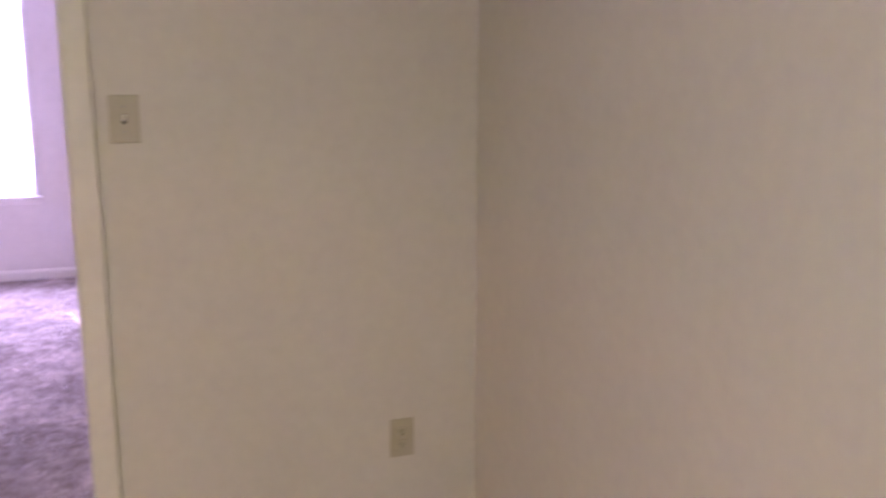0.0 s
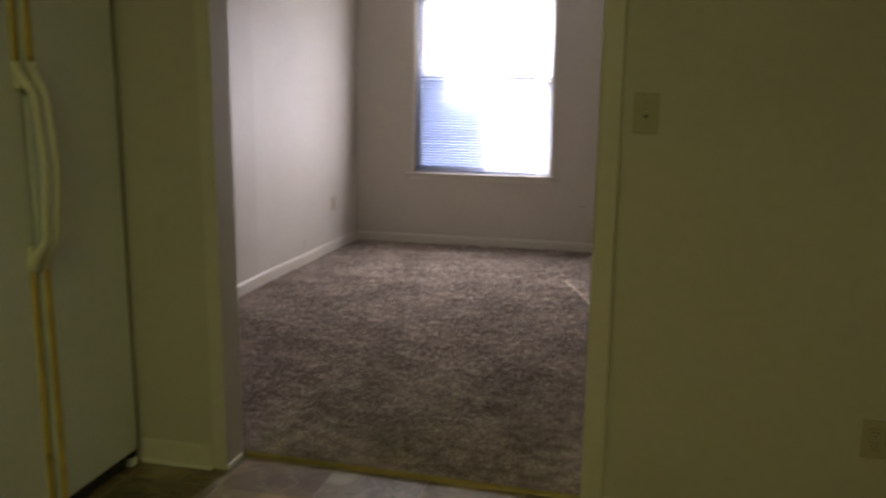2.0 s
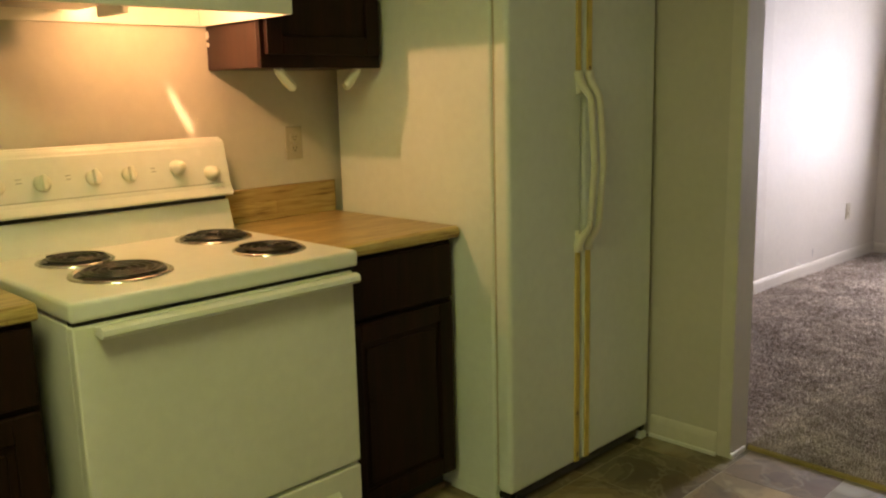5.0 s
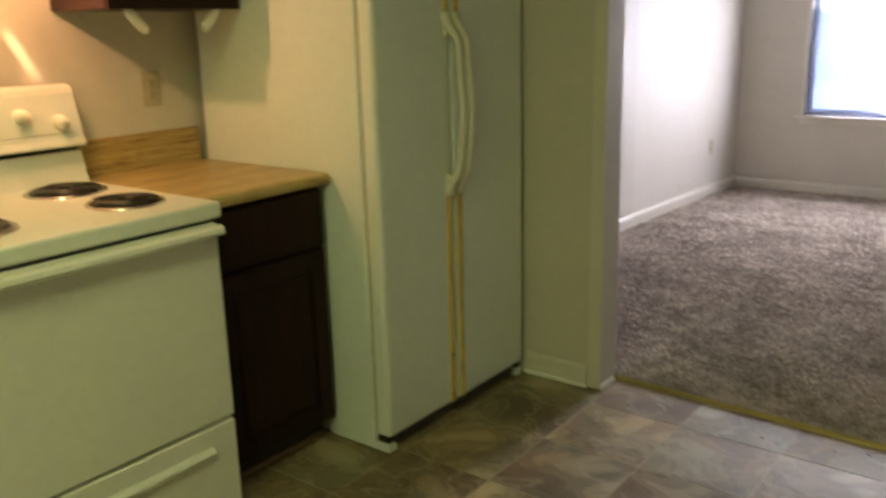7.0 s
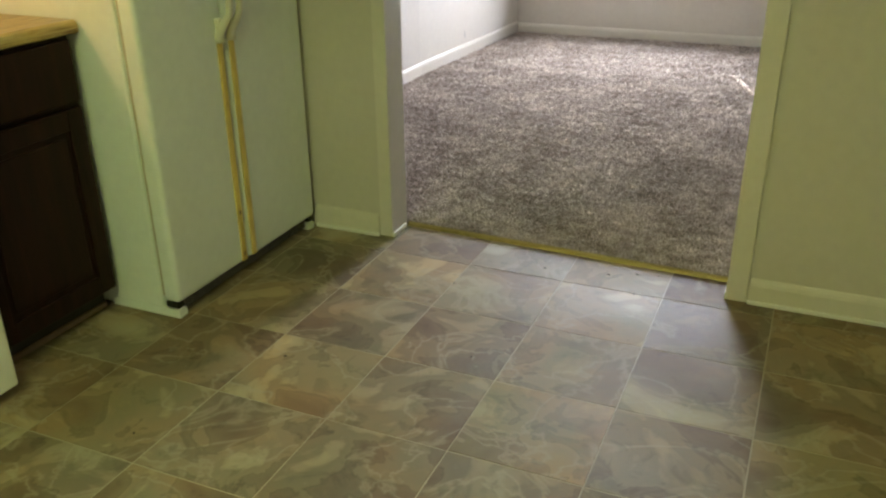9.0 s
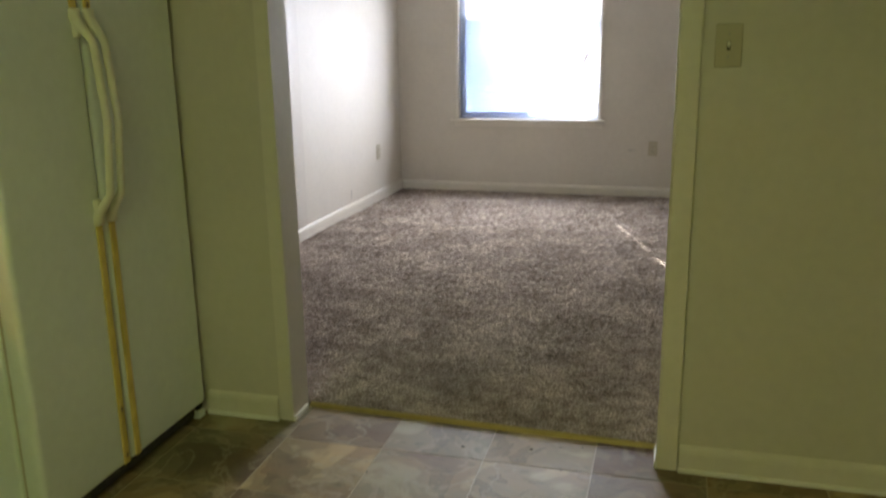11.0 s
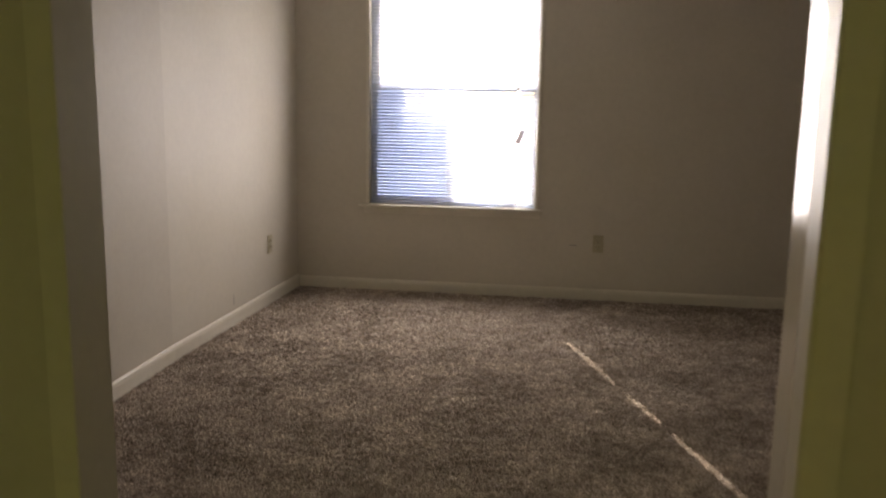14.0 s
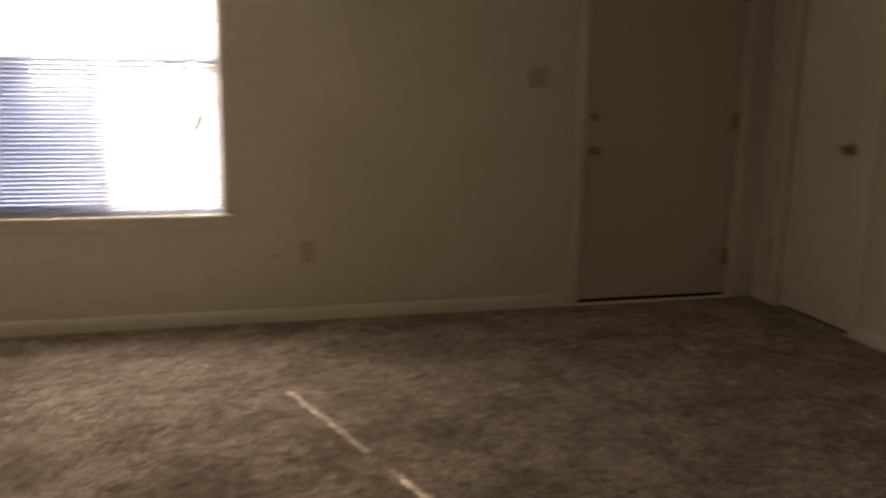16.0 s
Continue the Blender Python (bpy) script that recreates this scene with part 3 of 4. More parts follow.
for dims in ((LX1 - 0.014, LX1, CY0 - 0.058, CY0, 0, CZ1 + 0.058), (LX1 - 0.014, LX1, CY1, CY1 + 0.058, 0, CZ1 + 0.058), (LX1 - 0.014, LX1, CY0, CY1, CZ1, CZ1 + 0.058)):
    box(bm, *dims, bevel=0.003)
part("door_casing", bm, TRIM, d2)
# black sheet putting shade into the gap under the closet door
boxpart("gap_shade_sheet", d2, BLACK, (LX1 + 0.055, LX1 + 0.115, CY0, CY1, 0.0, CZ1))


# ---- wall plates ----
def outlet(name, label, m, mat=PLATE):
    ob = thing(name, label, "power outlet")
    bm = bmesh.new()
    box(bm, -0.035, 0.035, -0.0055, 0, -0.0575, 0.0575, 0.003)
    part("cover_plate", bm, mat, ob)
    for z in (-0.0195, 0.0195):
        bm = bmesh.new()
        box(bm, -0.0165, 0.0165, -0.0085, -0.0052, z - 0.014, z + 0.014, 0.003)
        r = part("receptacle", bm, mat, ob)
        bm = bmesh.new()
        for dims in ((-0.0075, -0.0055, -0.0092, -0.0083, z - 0.002, z + 0.007), (0.0055, 0.0075, -0.0092, -0.0083, z - 0.002, z + 0.007), (-0.0025, 0.0025, -0.0092, -0.0083, z - 0.010, z - 0.006)):
            box(bm, *dims)
        part("slot", bm, PLATE_HOLE, r)
    bm = bmesh.new()
    lathe(bm, [(0.003, 0.0), (0.0025, 0.001), (0, 0.0012)], pose(0, -0.0055, 0, 90, 0, 0), 8)
    part("screw", bm, STEEL, ob)
    ob.matrix_basis = m
    return ob


def switch(name, label, m, gangs=1):
    ob = thing(name, label, "light switch")
    w = 0.035 + 0.023 * (gangs - 1)
    bm = bmesh.new()
    box(bm, -w, w, -0.0055, 0, -0.0575, 0.0575, 0.003)
    part("cover_plate", bm, PLATE, ob)
    for k in range(gangs):
        x = (k - (gangs - 1) / 2) * 0.046
        bm = bmesh.new()
        box(bm, x - 0.005, x + 0.005, -0.0062, -0.0050, -0.012, 0.012)
        part("slot", bm, PLATE_HOLE, ob)
        bm = bmesh.new()
        prism(bm, [(-0.006, -0.004), (-0.018, 0.006), (-0.016, 0.011), (-0.006, 0.006)], 0, x - 0.0035, x + 0.0035)
        part("toggle", bm, KNOB, ob)
    for k in range(gangs):
        for z in (-0.03, 0.03):
            bm = bmesh.new()
            lathe(bm, [(0.003, 0.0), (0.0025, 0.001), (0, 0.0012)], pose((k - (gangs - 1) / 2) * 0.046, -0.0055, z, 90, 0, 0), 8)
            part("screw", bm, STEEL, ob)
    ob.matrix_basis = m
    return ob


switch("light_switch", "ivory toggle switch on the cream kitchen wall beside the opening", pose(1.362, PR, 1.268))
outlet("power_outlet", "ivory duplex outlet low on the cream kitchen wall", pose(2.051, PR, 0.360))
outlet("power_outlet", "ivory duplex outlet over the wooden backsplash", pose(KX0, -1.004, 1.17, 0, 0, 90))
outlet("power_outlet", "ivory duplex outlet beside the window wall corner", pose(LX0 + (BX - LX0) * (LY1 - 3.73) / (LY1 - BEND), 3.73, 0.392, 0, 0, 87.6))
outlet("power_outlet", "ivory duplex outlet under the window wall, near the window", pose(1.093, LY1, 0.390))
outlet("power_outlet", "ivory duplex outlet between entry door and closet", pose(LX1, 4.10, 0.36, 0, 0, -90))
switch("light_switch", "ivory double toggle switch beside the entry door", pose(2.372, LY1, 1.326), 2)
for x, z in ((0.785, 0.396), (1.615, 0.41)):
    ob = thing("blank_plate", "blank wall plate painted over in cream", "wall plate", (x, LY1, z))
    boxpart("cover_plate", ob, WALL, (-0.035, 0.035, -0.005, 0, -0.057, 0.057), 0.0015)

# ---- refrigerator ----
FH = 1.72
fr = thing("refrigerator", "white side by side refrigerator with yellowed handle trims", "refrigerator", (0, 0, 0))
boxpart("body", fr, FRIDGE, (-1.14, -0.398, FR_Y0 + 0.004, FR_Y1 - 0.004, 0.004, FH - 0.01), 0.008)
boxpart("gasket", fr, PLATE, (-0.398, -0.386, FR_Y0 + 0.014, FR_Y1 - 0.014, 0.065, FH - 0.02))
GAP = -0.463
for name, y0, y1 in (("freezer_door", FR_Y0, GAP - 0.003), ("fridge_door", GAP + 0.003, FR_Y1)):
    d = boxpart(name, fr, FRIDGE, (-0.386, FR_X, y0, y1, 0.052, FH), 0.016, seg=4)
    s = -1 if name == "freezer_door" else 1
    yc = GAP + s * 0.029
    for z0, z1 in ((0.058, 0.800), (1.392, FH - 0.01)):
        boxpart("trim_strip", d, YELLOWED, (FR_X - 0.002, FR_X + 0.006, yc - 0.012, yc + 0.012, z0, z1), 0.002, "yellowed plastic trim strip")
    bm = bmesh.new()
    pts, radii = [], []
    for i in range(29):
        z = 0.802 + i / 28 * 0.588
        end = min(z - 0.802, 1.390 - z)
        rise = max(0.0, min(1.0, (end - 0.018) / 0.075))
        rise = rise * rise * (3 - 2 * rise)
        swell = min(1.0, max(0.0, (end - 0.09) / 0.20))
        pts.append((FR_X + 0.004 + 0.040 * rise + 0.016 * swell, yc + (0.012 if s < 0 else 0.003) * rise, z))
        radii.append(0.0125 + 0.006 * (1 - rise))
    tube(bm, pts, radii, 12, 0.8, up=(1, 0, 0))
    for z in (0.846, 1.346):
        box(bm, FR_X - 0.002, FR_X + 0.016, yc - 0.012, yc + 0.011, z - 0.030, z + 0.030, 0.006, 3)
    part("door_handle", bm, HANDLE, d, "aged white bowed handle")
boxpart("kick_recess", fr, BLACK, (-0.42, -0.385, FR_Y0 + 0.03, FR_Y1 - 0.03, 0.006, 0.046), 0.002)
boxpart("toe_grille", fr, GREY, (-0.362, -0.350, FR_Y0 + 0.042, FR_Y1 - 0.040, 0.010, 0.044), 0.002, "grey brown grille")
for y in (FR_Y0 + 0.022, FR_Y1 - 0.020):
    bm = bmesh.new()
    prism(bm, [(y - 0.020, 0.0), (y + 0.018, 0.0), (y + 0.018, 0.022), (y + 0.010, 0.029), (y - 0.020, 0.029)], 0, -0.600, -0.333)
    part("foot_cover", bm, FRIDGE, fr)
    boxpart("hinge_bracket", fr, BLACK, (-0.385, -0.336, y - 0.016, y + 0.012, 0.030, 0.050), 0.003)
for k in range(5):
    boxpart("grille_slat", fr, BLACK, (-0.3495, -0.3475, FR_Y0 + 0.05, FR_Y1 - 0.05, 0.013 + k * 0.0062, 0.0155 + k * 0.0062))

# ---- range ----
RY0, RY1, RX0, RX1, RF, RZ = -2.105, -1.328, -1.13, -0.445, 0.911, 0.920
rg = thing("kitchen_range", "white electric coil range with a warm lit backguard", "range", (0, 0, 0))
boxpart("body", rg, ENAMEL, (RX0, RX1 - 0.035, RY0 + 0.004, RY1 - 0.004, 0.03, RF - 0.045), 0.003)
boxpart("base", rg, BLACK, (RX0 + 0.03, RX1 - 0.06, RY0 + 0.02, RY1 - 0.02, 0.0, 0.032))
bm = bmesh.new()
box(bm, RX0, RX1 + 0.004, RY0, RY1, RF - 0.036, RZ, 0.010, 3)
part("cooktop", bm, ENAMEL, rg)
boxpart("vent_gap", rg, BLACK, (RX1 - 0.040, RX1 - 0.012, RY0 + 0.008, RY1 - 0.008, RF - 0.050, RF - 0.034))
od = boxpart("oven_door", rg, ENAMEL, (RX1 - 0.034, RX1, RY0 + 0.003, RY1 - 0.018, 0.316, RF - 0.046), 0.006, seg=3)
bm = bmesh.new()
zc = RF - 0.058
prism(bm, [(RX1 + 0.020, zc - 0.012), (RX1 + 0.040, zc - 0.014), (RX1 + 0.048, zc - 0.006), (RX1 + 0.046, zc + 0.006), (RX1 + 0.036, zc + 0.013), (RX1 + 0.020, zc + 0.012)], 1, RY0 + 0.048, RY1 - 0.030)
for y in (RY0 + 0.048, RY1 - 0.058):
    box(bm, RX1 - 0.002, RX1 + 0.022, y, y + 0.028, zc - 0.010, zc + 0.009)
part("door_handle", bm, ENAMEL, od)
dr = boxpart("drawer", rg, ENAMEL, (RX1 - 0.034, RX1, RY0 + 0.003, RY1 - 0.018, 0.040, 0.305), 0.006, seg=3)
bm = bmesh.new()
prism(bm, [(RX1 - 0.002, 0.218), (RX1 + 0.012, 0.224), (RX1 + 0.014, 0.236), (RX1 - 0.002, 0.252)], 1, RY0 + 0.10, RY1 - 0.10)
part("drawer_pull", bm, ENAMEL, dr)
bm = bmesh.new()
prism(bm, [(RX0 - 0.015, RZ - 0.01), (RX0 + 0.066, RZ - 0.01), (RX0 + 0.036, 1.012), (RX0 - 0.015, 1.012)], 1, RY0 + 0.002, RY1 - 0.002)
part("riser", bm, ENAMEL, rg)
boxpart("backguard_slot", rg, BLACK, (RX0 - 0.012, RX0 + 0.028, RY0 + 0.006, RY1 - 0.006, 1.010, 1.030))
bm = bmesh.new()
prism(bm, [(RX0 - 0.02, 1.028), (RX0 + 0.068, 1.028), (RX0 + 0.050, 1.060), (RX0 + 0.020, 1.190), (RX0 + 0.008, 1.207), (RX0 - 0.02, 1.211)], 1, RY0, RY1 + 0.009)
bmesh.ops.bevel(bm, geom=bm.edges[:], offset=0.006, segments=3, affect="EDGES")
bg = part("backguard", bm, ENAMEL, rg)
lean = math.degrees(math.atan2(0.030, 0.120))


def on_guard(y, z):
    return pose(RX0 + 0.050 - (z - 1.060) * 0.25 + 0.001, y, z, 0, 90 - lean, 0)


for y, z in ((-2.02, 1.115), (-1.900, 1.115), (-1.757, 1.118), (-1.651, 1.118), (-1.498, 1.125), (-1.386, 1.100)):
    bm = bmesh.new()
    m = on_guard(y, z)
    big = y > -1.5
    lathe(bm, [(0.0, 0.0), (0.024, 0.0), (0.023, 0.008), (0.019, 0.012), (0.018, 0.026), (0.0, 0.028)] if big else
          [(0.0, 0.0), (0.024, 0.0), (0.022, 0.006), (0.014, 0.010), (0.0, 0.011)], m, 24)
    if not big:
        vs = box(bm, -0.022, 0.022, -0.0055, 0.0055, 0.006, 0.028, 0.003)
        bmesh.ops.transform(bm, matrix=m, verts=[v for v in bm.verts if v.co.length < 0.2])
    part("control_knob", bm, KNOB, bg)
for y in (-1.96, -1.828, -1.575):
    for dz in (-0.005, 0.005):
        bm = bmesh.new()
        box(bm, -0.001, 0.001, -0.008, 0.008, 0.0, 0.0006)
        bmesh.ops.transform(bm, matrix=on_guard(y, 1.125 + dz), verts=bm.verts)
        part("printed_mark", bm, PRINT, bg)
for z in (1.165, 1.068):
    bm = bmesh.new()
    box(bm, -0.0007, 0.0007, -0.36, 0.36, 0.0, 0.0005)
    bmesh.ops.transform(bm, matrix=on_guard((RY0 + RY1) / 2, z), verts=bm.verts)
    part("printed_line", bm, PRINT, bg)


def burner(x, y, r):
    bn = thing("burner", "", "")
    bn.parent = rg
    bn.location = (x, y, RZ)
    bm = bmesh.new()
    lathe(bm, [(r * 0.15, 0.0010), (r * 0.8, 0.0012), (r * 0.99, 0.0032)], Matrix.Identity(4), 40)
    part("drip_pan", bm, COIL, bn, "black drip pan")
    bm = bmesh.new()
    lathe(bm, [(r * 0.99, 0.0030), (r * 1.02, 0.0054), (r * 1.07, 0.0060), (r * 1.11, 0.0040), (r * 1.125, 0.0004)], Matrix.Identity(4), 48)
    part("trim_ring", bm, CHROME, bn, "chrome trim ring")
    bm = bmesh.new()
    turns = 4.5 if r > 0.09 else 3.6
    n = int(turns * 22)
    pts = [((r * (0.16 + 0.80 * i / n)) * math.cos(i / 22 * 2 * math.pi), (r * (0.16 + 0.80 * i / n)) * math.sin(i / 22 * 2 * math.pi), 0.010) for i in range(n + 1)]
    tube(bm, pts, 0.0048, 6, 0.7)
    for k in range(3):
        a = k * 2.094 + 0.5
        tube(bm, [(0.01 * math.cos(a), 0.01 * math.sin(a), 0.0045), (r * 0.96 * math.cos(a), r * 0.96 * math.sin(a), 0.0045)], 0.0022, 6)
    part("coil", bm, COIL, bn, "black spiral heating coil")


for x, y, r in ((-0.668, -1.888, 0.110), (-0.916, -1.900, 0.088), (-0.940, -1.478, 0.100), (-0.640, -1.480, 0.090)):
    burner(x, y, r)

# ---- counters and cabinets ----
def countertop(label, y0, y1):
    ob = thing("countertop", label, "countertop")
    bm = bmesh.new()
    prism(bm, [(-1.178, 0.876), (-0.540, 0.876), (-0.531, 0.881), (-0.528, 0.895), (-0.532, 0.908), (-0.542, 0.914), (-1.178, 0.914)], 1, y0, y1)
    part("worktop", bm, BLOCK, ob)
    bm = bmesh.new()
    box(bm, -1.179, -1.160, y0, y1, 0.9145, 1.028, 0.003)
    part("backsplash", bm, BLOCK, ob)


countertop("butcher block patterned laminate worktop beside the refrigerator", -1.318, -0.842)
countertop("butcher block patterned laminate worktop on the far side of the range", -3.60, -2.138)


def base_cabinet(label, y0, y1):
    ob = thing("base_cabinet", label, "cabinet")
    x = -0.562
    boxpart("carcass", ob, ESPRESSO, (-1.175, x, y0, y1, 0.078, 0.875), 0.002)
    boxpart("toe_kick", ob, BLACK, (-1.175, x - 0.055, y0, y1, 0.0, 0.077))
    boxpart("toe_strip", ob, TOE_WOOD, (x - 0.055, x - 0.046, y0, y1, 0.0, 0.018), 0.002)
    bm = bmesh.new()
    box(bm, x, x + 0.019, y0 + 0.012, y1 - 0.010, 0.688, 0.862, 0.005, 3)
    part("drawer_front", bm, ESPRESSO, ob)
    bm = bmesh.new()
    a, b, z0, z1, w = y0 + 0.012, y1 - 0.010, 0.090, 0.672, 0.058
    box(bm, x, x + 0.010, a + w, b - w, z0 + w, z1 - w)
    d = part("cabinet_door", bm, ESPRESSO, ob)
    for name, dims in (("stile", (x, x + 0.019, a, a + w, z0, z1)), ("stile", (x, x + 0.019, b - w, b, z0, z1)),
                       ("rail", (x, x + 0.019, a + w, b - w, z0, z0 + w)), ("rail", (x, x + 0.019, a + w, b - w, z1 - w, z1))):
        boxpart(name, d, ESPRESSO, dims, 0.003)
    boxpart("raised_panel", d, ESPRESSO, (x + 0.010, x + 0.016, a + w + 0.018, b - w - 0.018, z0 + w + 0.018, z1 - w - 0.018), 0.004)
    return ob


base_cabinet("dark espresso base cabinet with drawer over a panelled door", -1.316, -0.856)
base_cabinet("dark espresso base cabinet beside the range", -2.70, -2.142)

uc = thing("wall_cabinet", "dark espresso wall cabinet with red-brown side", "cabinet")
UY0, UY1, UZ = -1.318, -0.853, 1.420
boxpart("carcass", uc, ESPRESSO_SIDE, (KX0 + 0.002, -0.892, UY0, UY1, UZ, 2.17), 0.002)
boxpart("face_frame", uc, ESPRESSO, (-0.892, -0.873, UY0, UY1, UZ - 0.002, 2.172), 0.002)
bm = bmesh.new()
a, b, z0, z1, w = UY0 + 0.014, UY1 - 0.012, UZ + 0.038, 2.15, 0.056
box(bm, -0.873, -0.863, a + w, b - w, z0 + w, z1 - w)
d = part("cabinet_door", bm, ESPRESSO, uc)
for name, dims in (("stile", (-0.873, -0.854, a, a + w, z0, z1)), ("stile", (-0.873, -0.854, b - w, b, z0, z1)),
                   ("rail", (-0.873, -0.854, a + w, b - w, z0, z0 + w)), ("rail", (-0.873, -0.854, a + w, b - w, z1 - w, z1))):
    boxpart(name, d, ESPRESSO, dims, 0.003)

holder = thing("paper_towel_holder", "white plastic arms of an empty paper towel holder", "towel holder", (-0.90, -1.085, UZ))
for s in (-1, 1):
    bm = bmesh.new()
    y = s * 0.155
    tube(bm, [(0, y, 0.0), (0, y - s * 0.004, -0.012), (0.0, y - s * 0.030, -0.042), (0, y - s * 0.048, -0.058), (0, y - s * 0.056, -0.060)], [0.014, 0.015, 0.016, 0.016, 0.012], 10, 0.9, up=(1, 0, 0))
    part("arm", bm, KNOB, holder)

hood = thing("range_hood", "pale green-white range hood with its warm lamp lit", "range hood")
HX1, HY0, HY1, HZ = -0.672, -2.10, -1.338, 1.556
bm = bmesh.new()
prism(bm, [(HX1 - 0.012, HZ), (HX1, HZ + 0.002), (HX1, HZ + 0.048), (HX1 - 0.10, HZ + 0.125), (KX0 + 0.002, HZ + 0.14), (KX0 + 0.002, HZ + 0.125), (HX1 - 0.105, HZ + 0.110), (HX1 - 0.012, HZ + 0.040)], 1, HY0, HY1)
part("shell", bm, ENAMEL, hood)
for y0, y1 in ((HY0, HY0 + 0.004), (HY1 - 0.004, HY1)):
    bm = bmesh.new()
    prism(bm, [(KX0 + 0.002, HZ), (HX1 - 0.013, HZ), (HX1 - 0.013, HZ + 0.039), (HX1 - 0.106, HZ + 0.109), (KX0 + 0.002, HZ + 0.124)], 1, y0 + 0.0005, y1 - 0.0005)
    part("end_panel", bm, ENAMEL, hood)
boxpart("back_lip", hood, ENAMEL, (KX0 + 0.002, KX0 + 0.012, HY0 + 0.005, HY1 - 0.005, HZ, HZ + 0.05))
boxpart("filter", hood, STEEL, (-1.12, -0.80, HY0 + 0.03, -1.745, HZ + 0.028, HZ + 0.044), 0.003, "dull metal grease filter")
boxpart("lamp_cover", hood, CAULK, (-1.02, -0.86, -1.735, -1.718, HZ + 0.002, HZ + 0.060), 0.003)
bm = bmesh.new()
lathe(bm, [(0.0, 0.0), (0.020, 0.0), (0.020, 0.030), (0.014, 0.042), (0.0, 0.042)], pose(-0.917, -1.717, 1.605, 90, 0, 180), 16)
part("lamp_socket", bm, KNOB, hood)

# unseen fixture, made up to carry the assumed kitchen lamp
cl = thing("assumed_ceiling_light", "unseen, assumed white ceiling fixture with a pale diffuser, lit", "ceiling light", (0.60, -2.75, TOP))
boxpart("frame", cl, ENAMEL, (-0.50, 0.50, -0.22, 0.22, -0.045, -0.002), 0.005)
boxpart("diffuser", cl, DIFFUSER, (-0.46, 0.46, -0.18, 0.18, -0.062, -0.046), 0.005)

# ---- crumbs on the kitchen floor ----
rng = random.Random(7)
for x, y in ((0.37, -0.28), (0.84, -0.02), (0.93, 0.02), (1.0, 0.03), (0.95, -0.13), (0.62, -0.05), (-0.05, -1.36), (0.1, -0.9), (0.33, -1.62), (1.12, -1.35), (0.60, -0.7)):
    ob = thing("crumb", "tiny dark crumb on the vinyl floor", "crumb", (x, y, 0.0), rng.uniform(0, 180), group="crumbs on the kitchen floor")
    bm = bmesh.new()
    bmesh.ops.create_icosphere(bm, subdivisions=1, radius=1.0, matrix=Matrix.Translation((0, 0, 0.002)) @ Matrix.Diagonal((rng.uniform(0.003, 0.008), rng.uniform(0.002, 0.004), 0.002, 1)))
    part("crumb_body", bm, SPECK, ob)

# ---- scuffs on the walls and the cabinet ----
for name, label, at, size, mat in (
        ("scuff_mark", "short dark scuff low on the cream wall", (-0.985, 3.16, 0.165), (0.0008, 0.006, 0.035), GREY),
        ("scuff_mark", "faint grey scuff under the window", (0.93, LY1 - 0.0004, 0.375), (0.030, 0.0008, 0.003), GREY),
        ("paint_chip", "bare chip on the cabinet side edge", (KX0 + 0.010, UY0 - 0.0002, 1.530), (0.010, 0.0008, 0.014), CAULK),
        ("paint_chip", "bare chip on the cabinet side edge", (KX0 + 0.012, UY0 - 0.0002, 1.500), (0.008, 0.0008, 0.008), CAULK)):
    ob = thing(name, label, "mark", at)
    bm = bmesh.new()
    bmesh.ops.create_icosphere(bm, subdivisions=2, radius=1.0, matrix=Matrix.Diagonal((size[0] / 1.0, size[1], size[2], 1)))
    part("mark", bm, mat, ob)
for s, y, z in ((-1, GAP - 0.029, 0.235), (1, GAP + 0.029, 1.400), (-1, GAP - 0.028, 0.085)):
    ob = thing("stain", "brown grime spot on the yellowed refrigerator trim", "stain", (FR_X + 0.006, y, z))
    bm = bmesh.new()
    bmesh.ops.create_icosphere(bm, subdivisions=2, radius=1.0, matrix=Matrix.Diagonal((0.0008, 0.005, 0.009, 1)))
    part("spot", bm, TOE_WOOD, ob)

# ---- outside ----
# made-up panel: shades the blind's lower left and tints it blue
solid("added_shade_panel", SHADE_PANEL, [(-1.2, 0.04, 4.48, 4.52, -0.12, 1.46)], "added pale blue panel shading the window's left from outside", "screen")
# made-up shrub; its leaves break up the edge of the panel's shade
shrub = thing("shrub", "added thin pale shrub softening the shade panel's edge outside the window", "shrub", (0.02, 4.60, -0.12))
srng = random.Random(11)
bm = bmesh.new()
for k in range(7):
    x, top = srng.uniform(-0.08, 0.10), srng.uniform(0.9, 1.5)
    tube(bm, [(x * 0.3, 0, 0.0), (x * 0.7, 0.01, top * 0.5), (x + 0.03, 0.0, top)], [0.006, 0.004, 0.002], 6)
part("stem", bm, TOE_WOOD, shrub)
bm = bmesh.new()
for k in range(900):
    x = -0.01 + 0.26 * srng.random() ** 1.5
    z = srng.uniform(0.10, 1.56) - max(0.0, x) * 0.5
    m = Matrix.Translation((x + 0.03 * math.sin(z * 9), srng.uniform(-0.05, 0.07), z)) @ Matrix.Rotation(srng.uniform(0, 6.28), 4, "Z") @ Matrix.Rotation(srng.uniform(-1.2, 1.2), 4, "X")
    a, b = srng.uniform(0.010, 0.020), srng.uniform(0.006, 0.011)
    bm.faces.new([bm.verts.new(m @ Vector(p)) for p in ((-a, 0, 0), (0, -b, 0.002), (a, 0, 0), (0, b, 0.002))])
part("foliage", bm, LEAF, shrub, "pale small leaves")
# unseen ground, made pale to bounce sunlight up onto the panel
solid("ground", BOUNCE_GROUND, [(-400, 400, LY1 + 0.16, 800, -0.30, -0.12)], "unseen ground outside the window, pale to bounce light up", "ground")

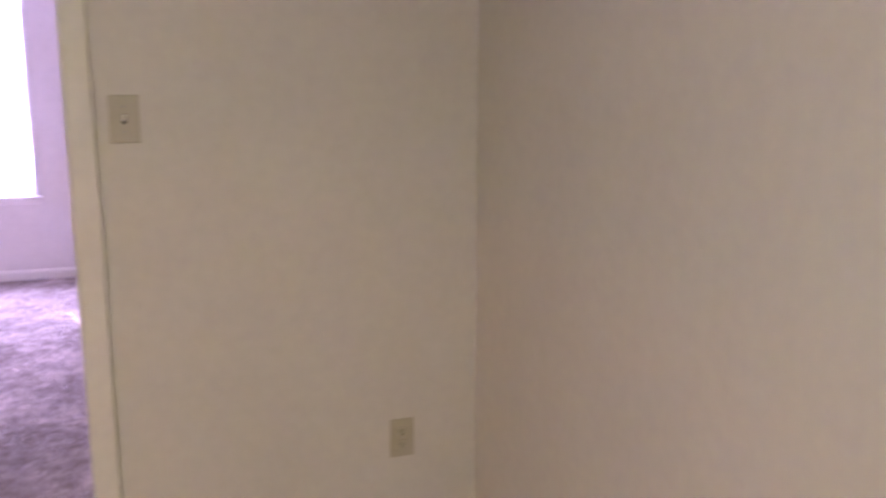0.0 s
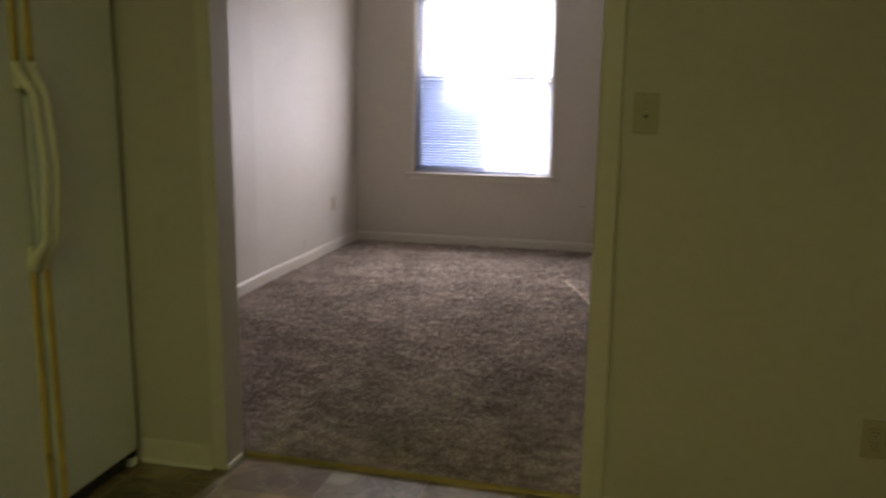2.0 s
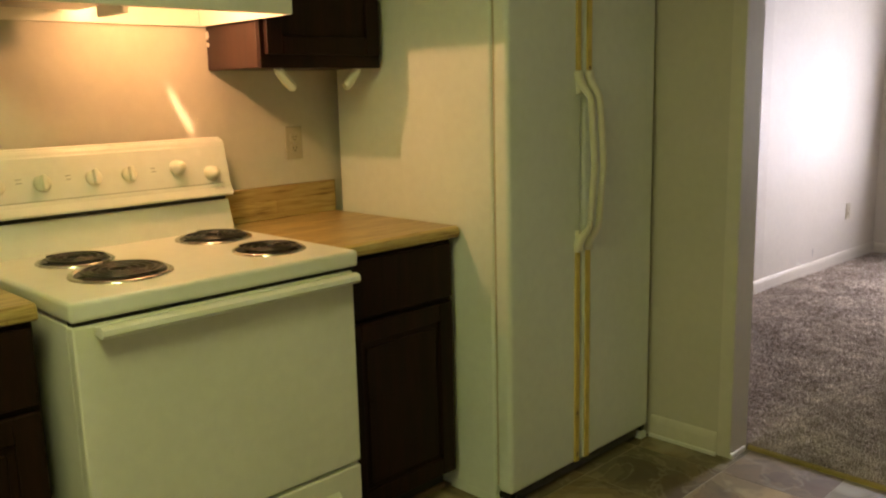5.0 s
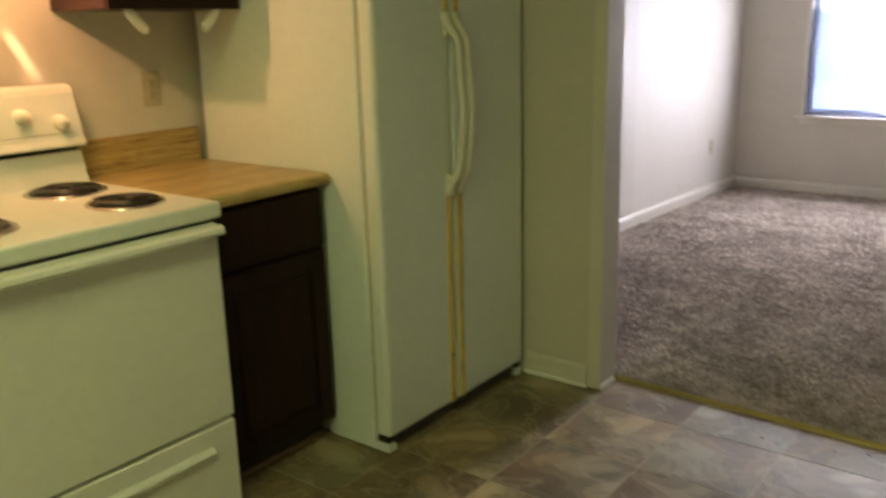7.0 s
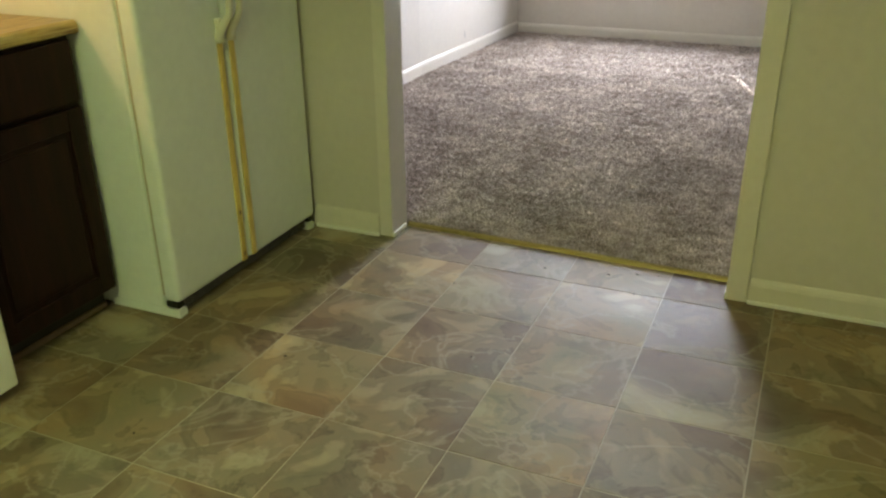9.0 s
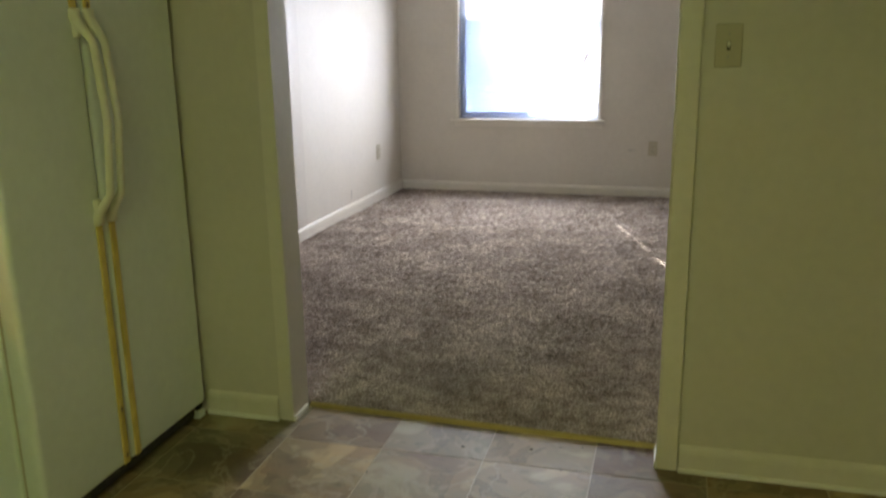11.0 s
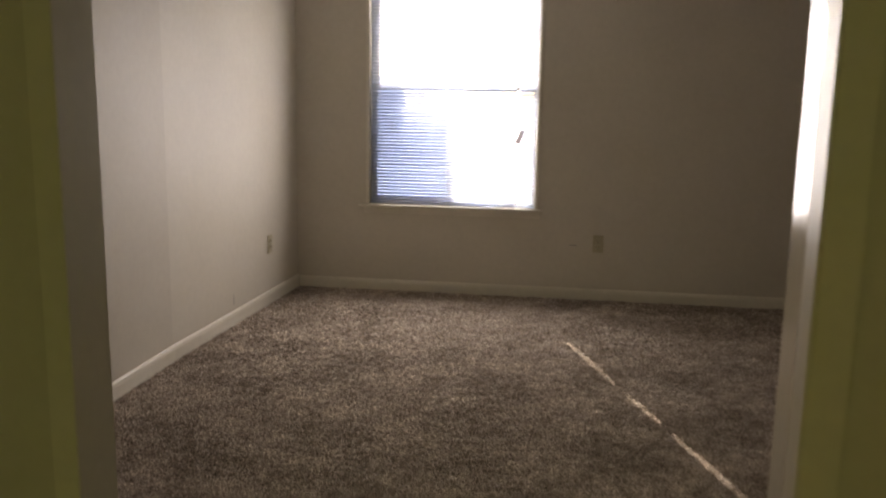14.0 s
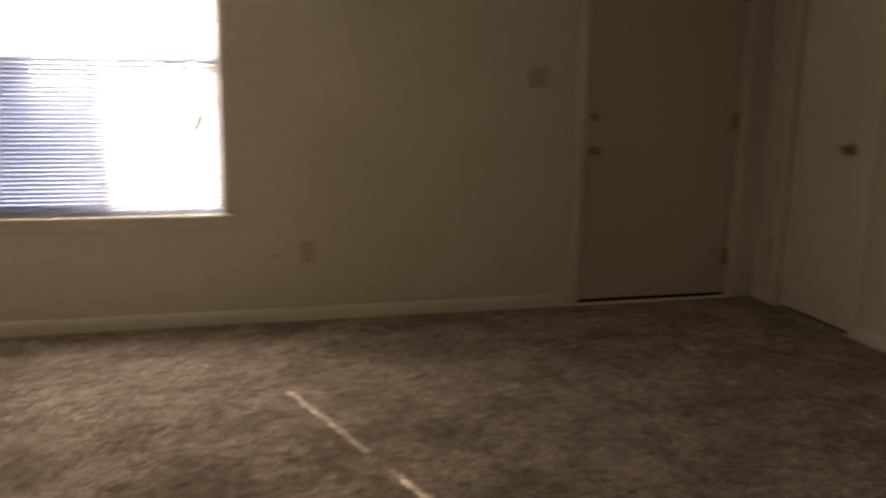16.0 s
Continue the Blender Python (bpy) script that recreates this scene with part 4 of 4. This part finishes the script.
# ---- floor tiles ----
tiles = thing("floor_kitchen", "slate patterned tan and brown vinyl tile floor", "floor", (0, 0, 0), kind="structure")
PX, PY, GX, GY = 0.3385, 0.3315, 0.027, -0.125
tile_cache = {}
xs = [GX + PX * k for k in range(-4, 8)]
ys = [GY + PY * k for k in range(-12, 2)]
for x0 in xs:
    for y0 in ys:
        x1, y1 = min(x0 + PX, KX1), min(y0 + PY, 0.0 if x0 + PX < OPEN_X + 0.1 else PR)
        a, b = max(x0, KX0), max(y0, KY0)
        if y0 > GY - 0.01 and x1 > 0.0 and x0 < OPEN_X:
            continue
        if x1 - a > 0.02 and y1 - b > 0.02:
            key = (round(x1 - a, 4), round(y1 - b, 4))
            if key not in tile_cache:
                bm = bmesh.new()
                box(bm, 0.0015, key[0] - 0.0015, 0.0015, key[1] - 0.0015, -0.004, 0.0, 0.0010, 1)
                tile_cache[key] = mesh_of("tile", bm, TILE)
            ob = new("tile", tile_cache[key])
            ob.parent = tiles
            ob.matrix_basis = pose(a, b, random.uniform(-0.0002, 0.0002))
g = 0.0015
for x0 in [GX + PX * j for j in range(-1, 4)]:
    x1 = x0 + PX
    e0, e1 = (EDGE0 + (EDGE1 - EDGE0) * x / OPEN_X - 0.002 for x in (max(x0, 0.0), min(x1, OPEN_X)))
    if x0 < 0.0:
        outline = [(x0 + g, GY + g), (x1 - g, GY + g), (x1 - g, e1), (0.0, e0), (0.0, 0.0), (x0 + g, 0.0)]
    elif x1 > OPEN_X:
        outline = [(x0 + g, GY + g), (x1 - g, GY + g), (x1 - g, PR), (OPEN_X, PR), (OPEN_X, e1), (x0 + g, e0)]
    else:
        outline = [(x0 + g, GY + g), (x1 - g, GY + g), (x1 - g, e1), (x0 + g, e0)]
    bm = bmesh.new()
    prism(bm, [(x - x0, y - GY) for x, y in outline], 2, -0.004, 0.0)
    ob = new("tile", mesh_of("tile", bm, TILE))
    ob.parent = tiles
    ob.matrix_basis = pose(x0, GY, 0)
bm = bmesh.new()
prism(bm, [(KX0, KY0), (KX1, KY0), (KX1, PR), (OPEN_X, PR), (OPEN_X, EDGE1 - 0.001), (0.0, EDGE0 - 0.001), (0.0, 0.0), (KX0, 0.0)], 2, -0.0078, -0.0009)
part("tile_bed", bm, GROUT, tiles)
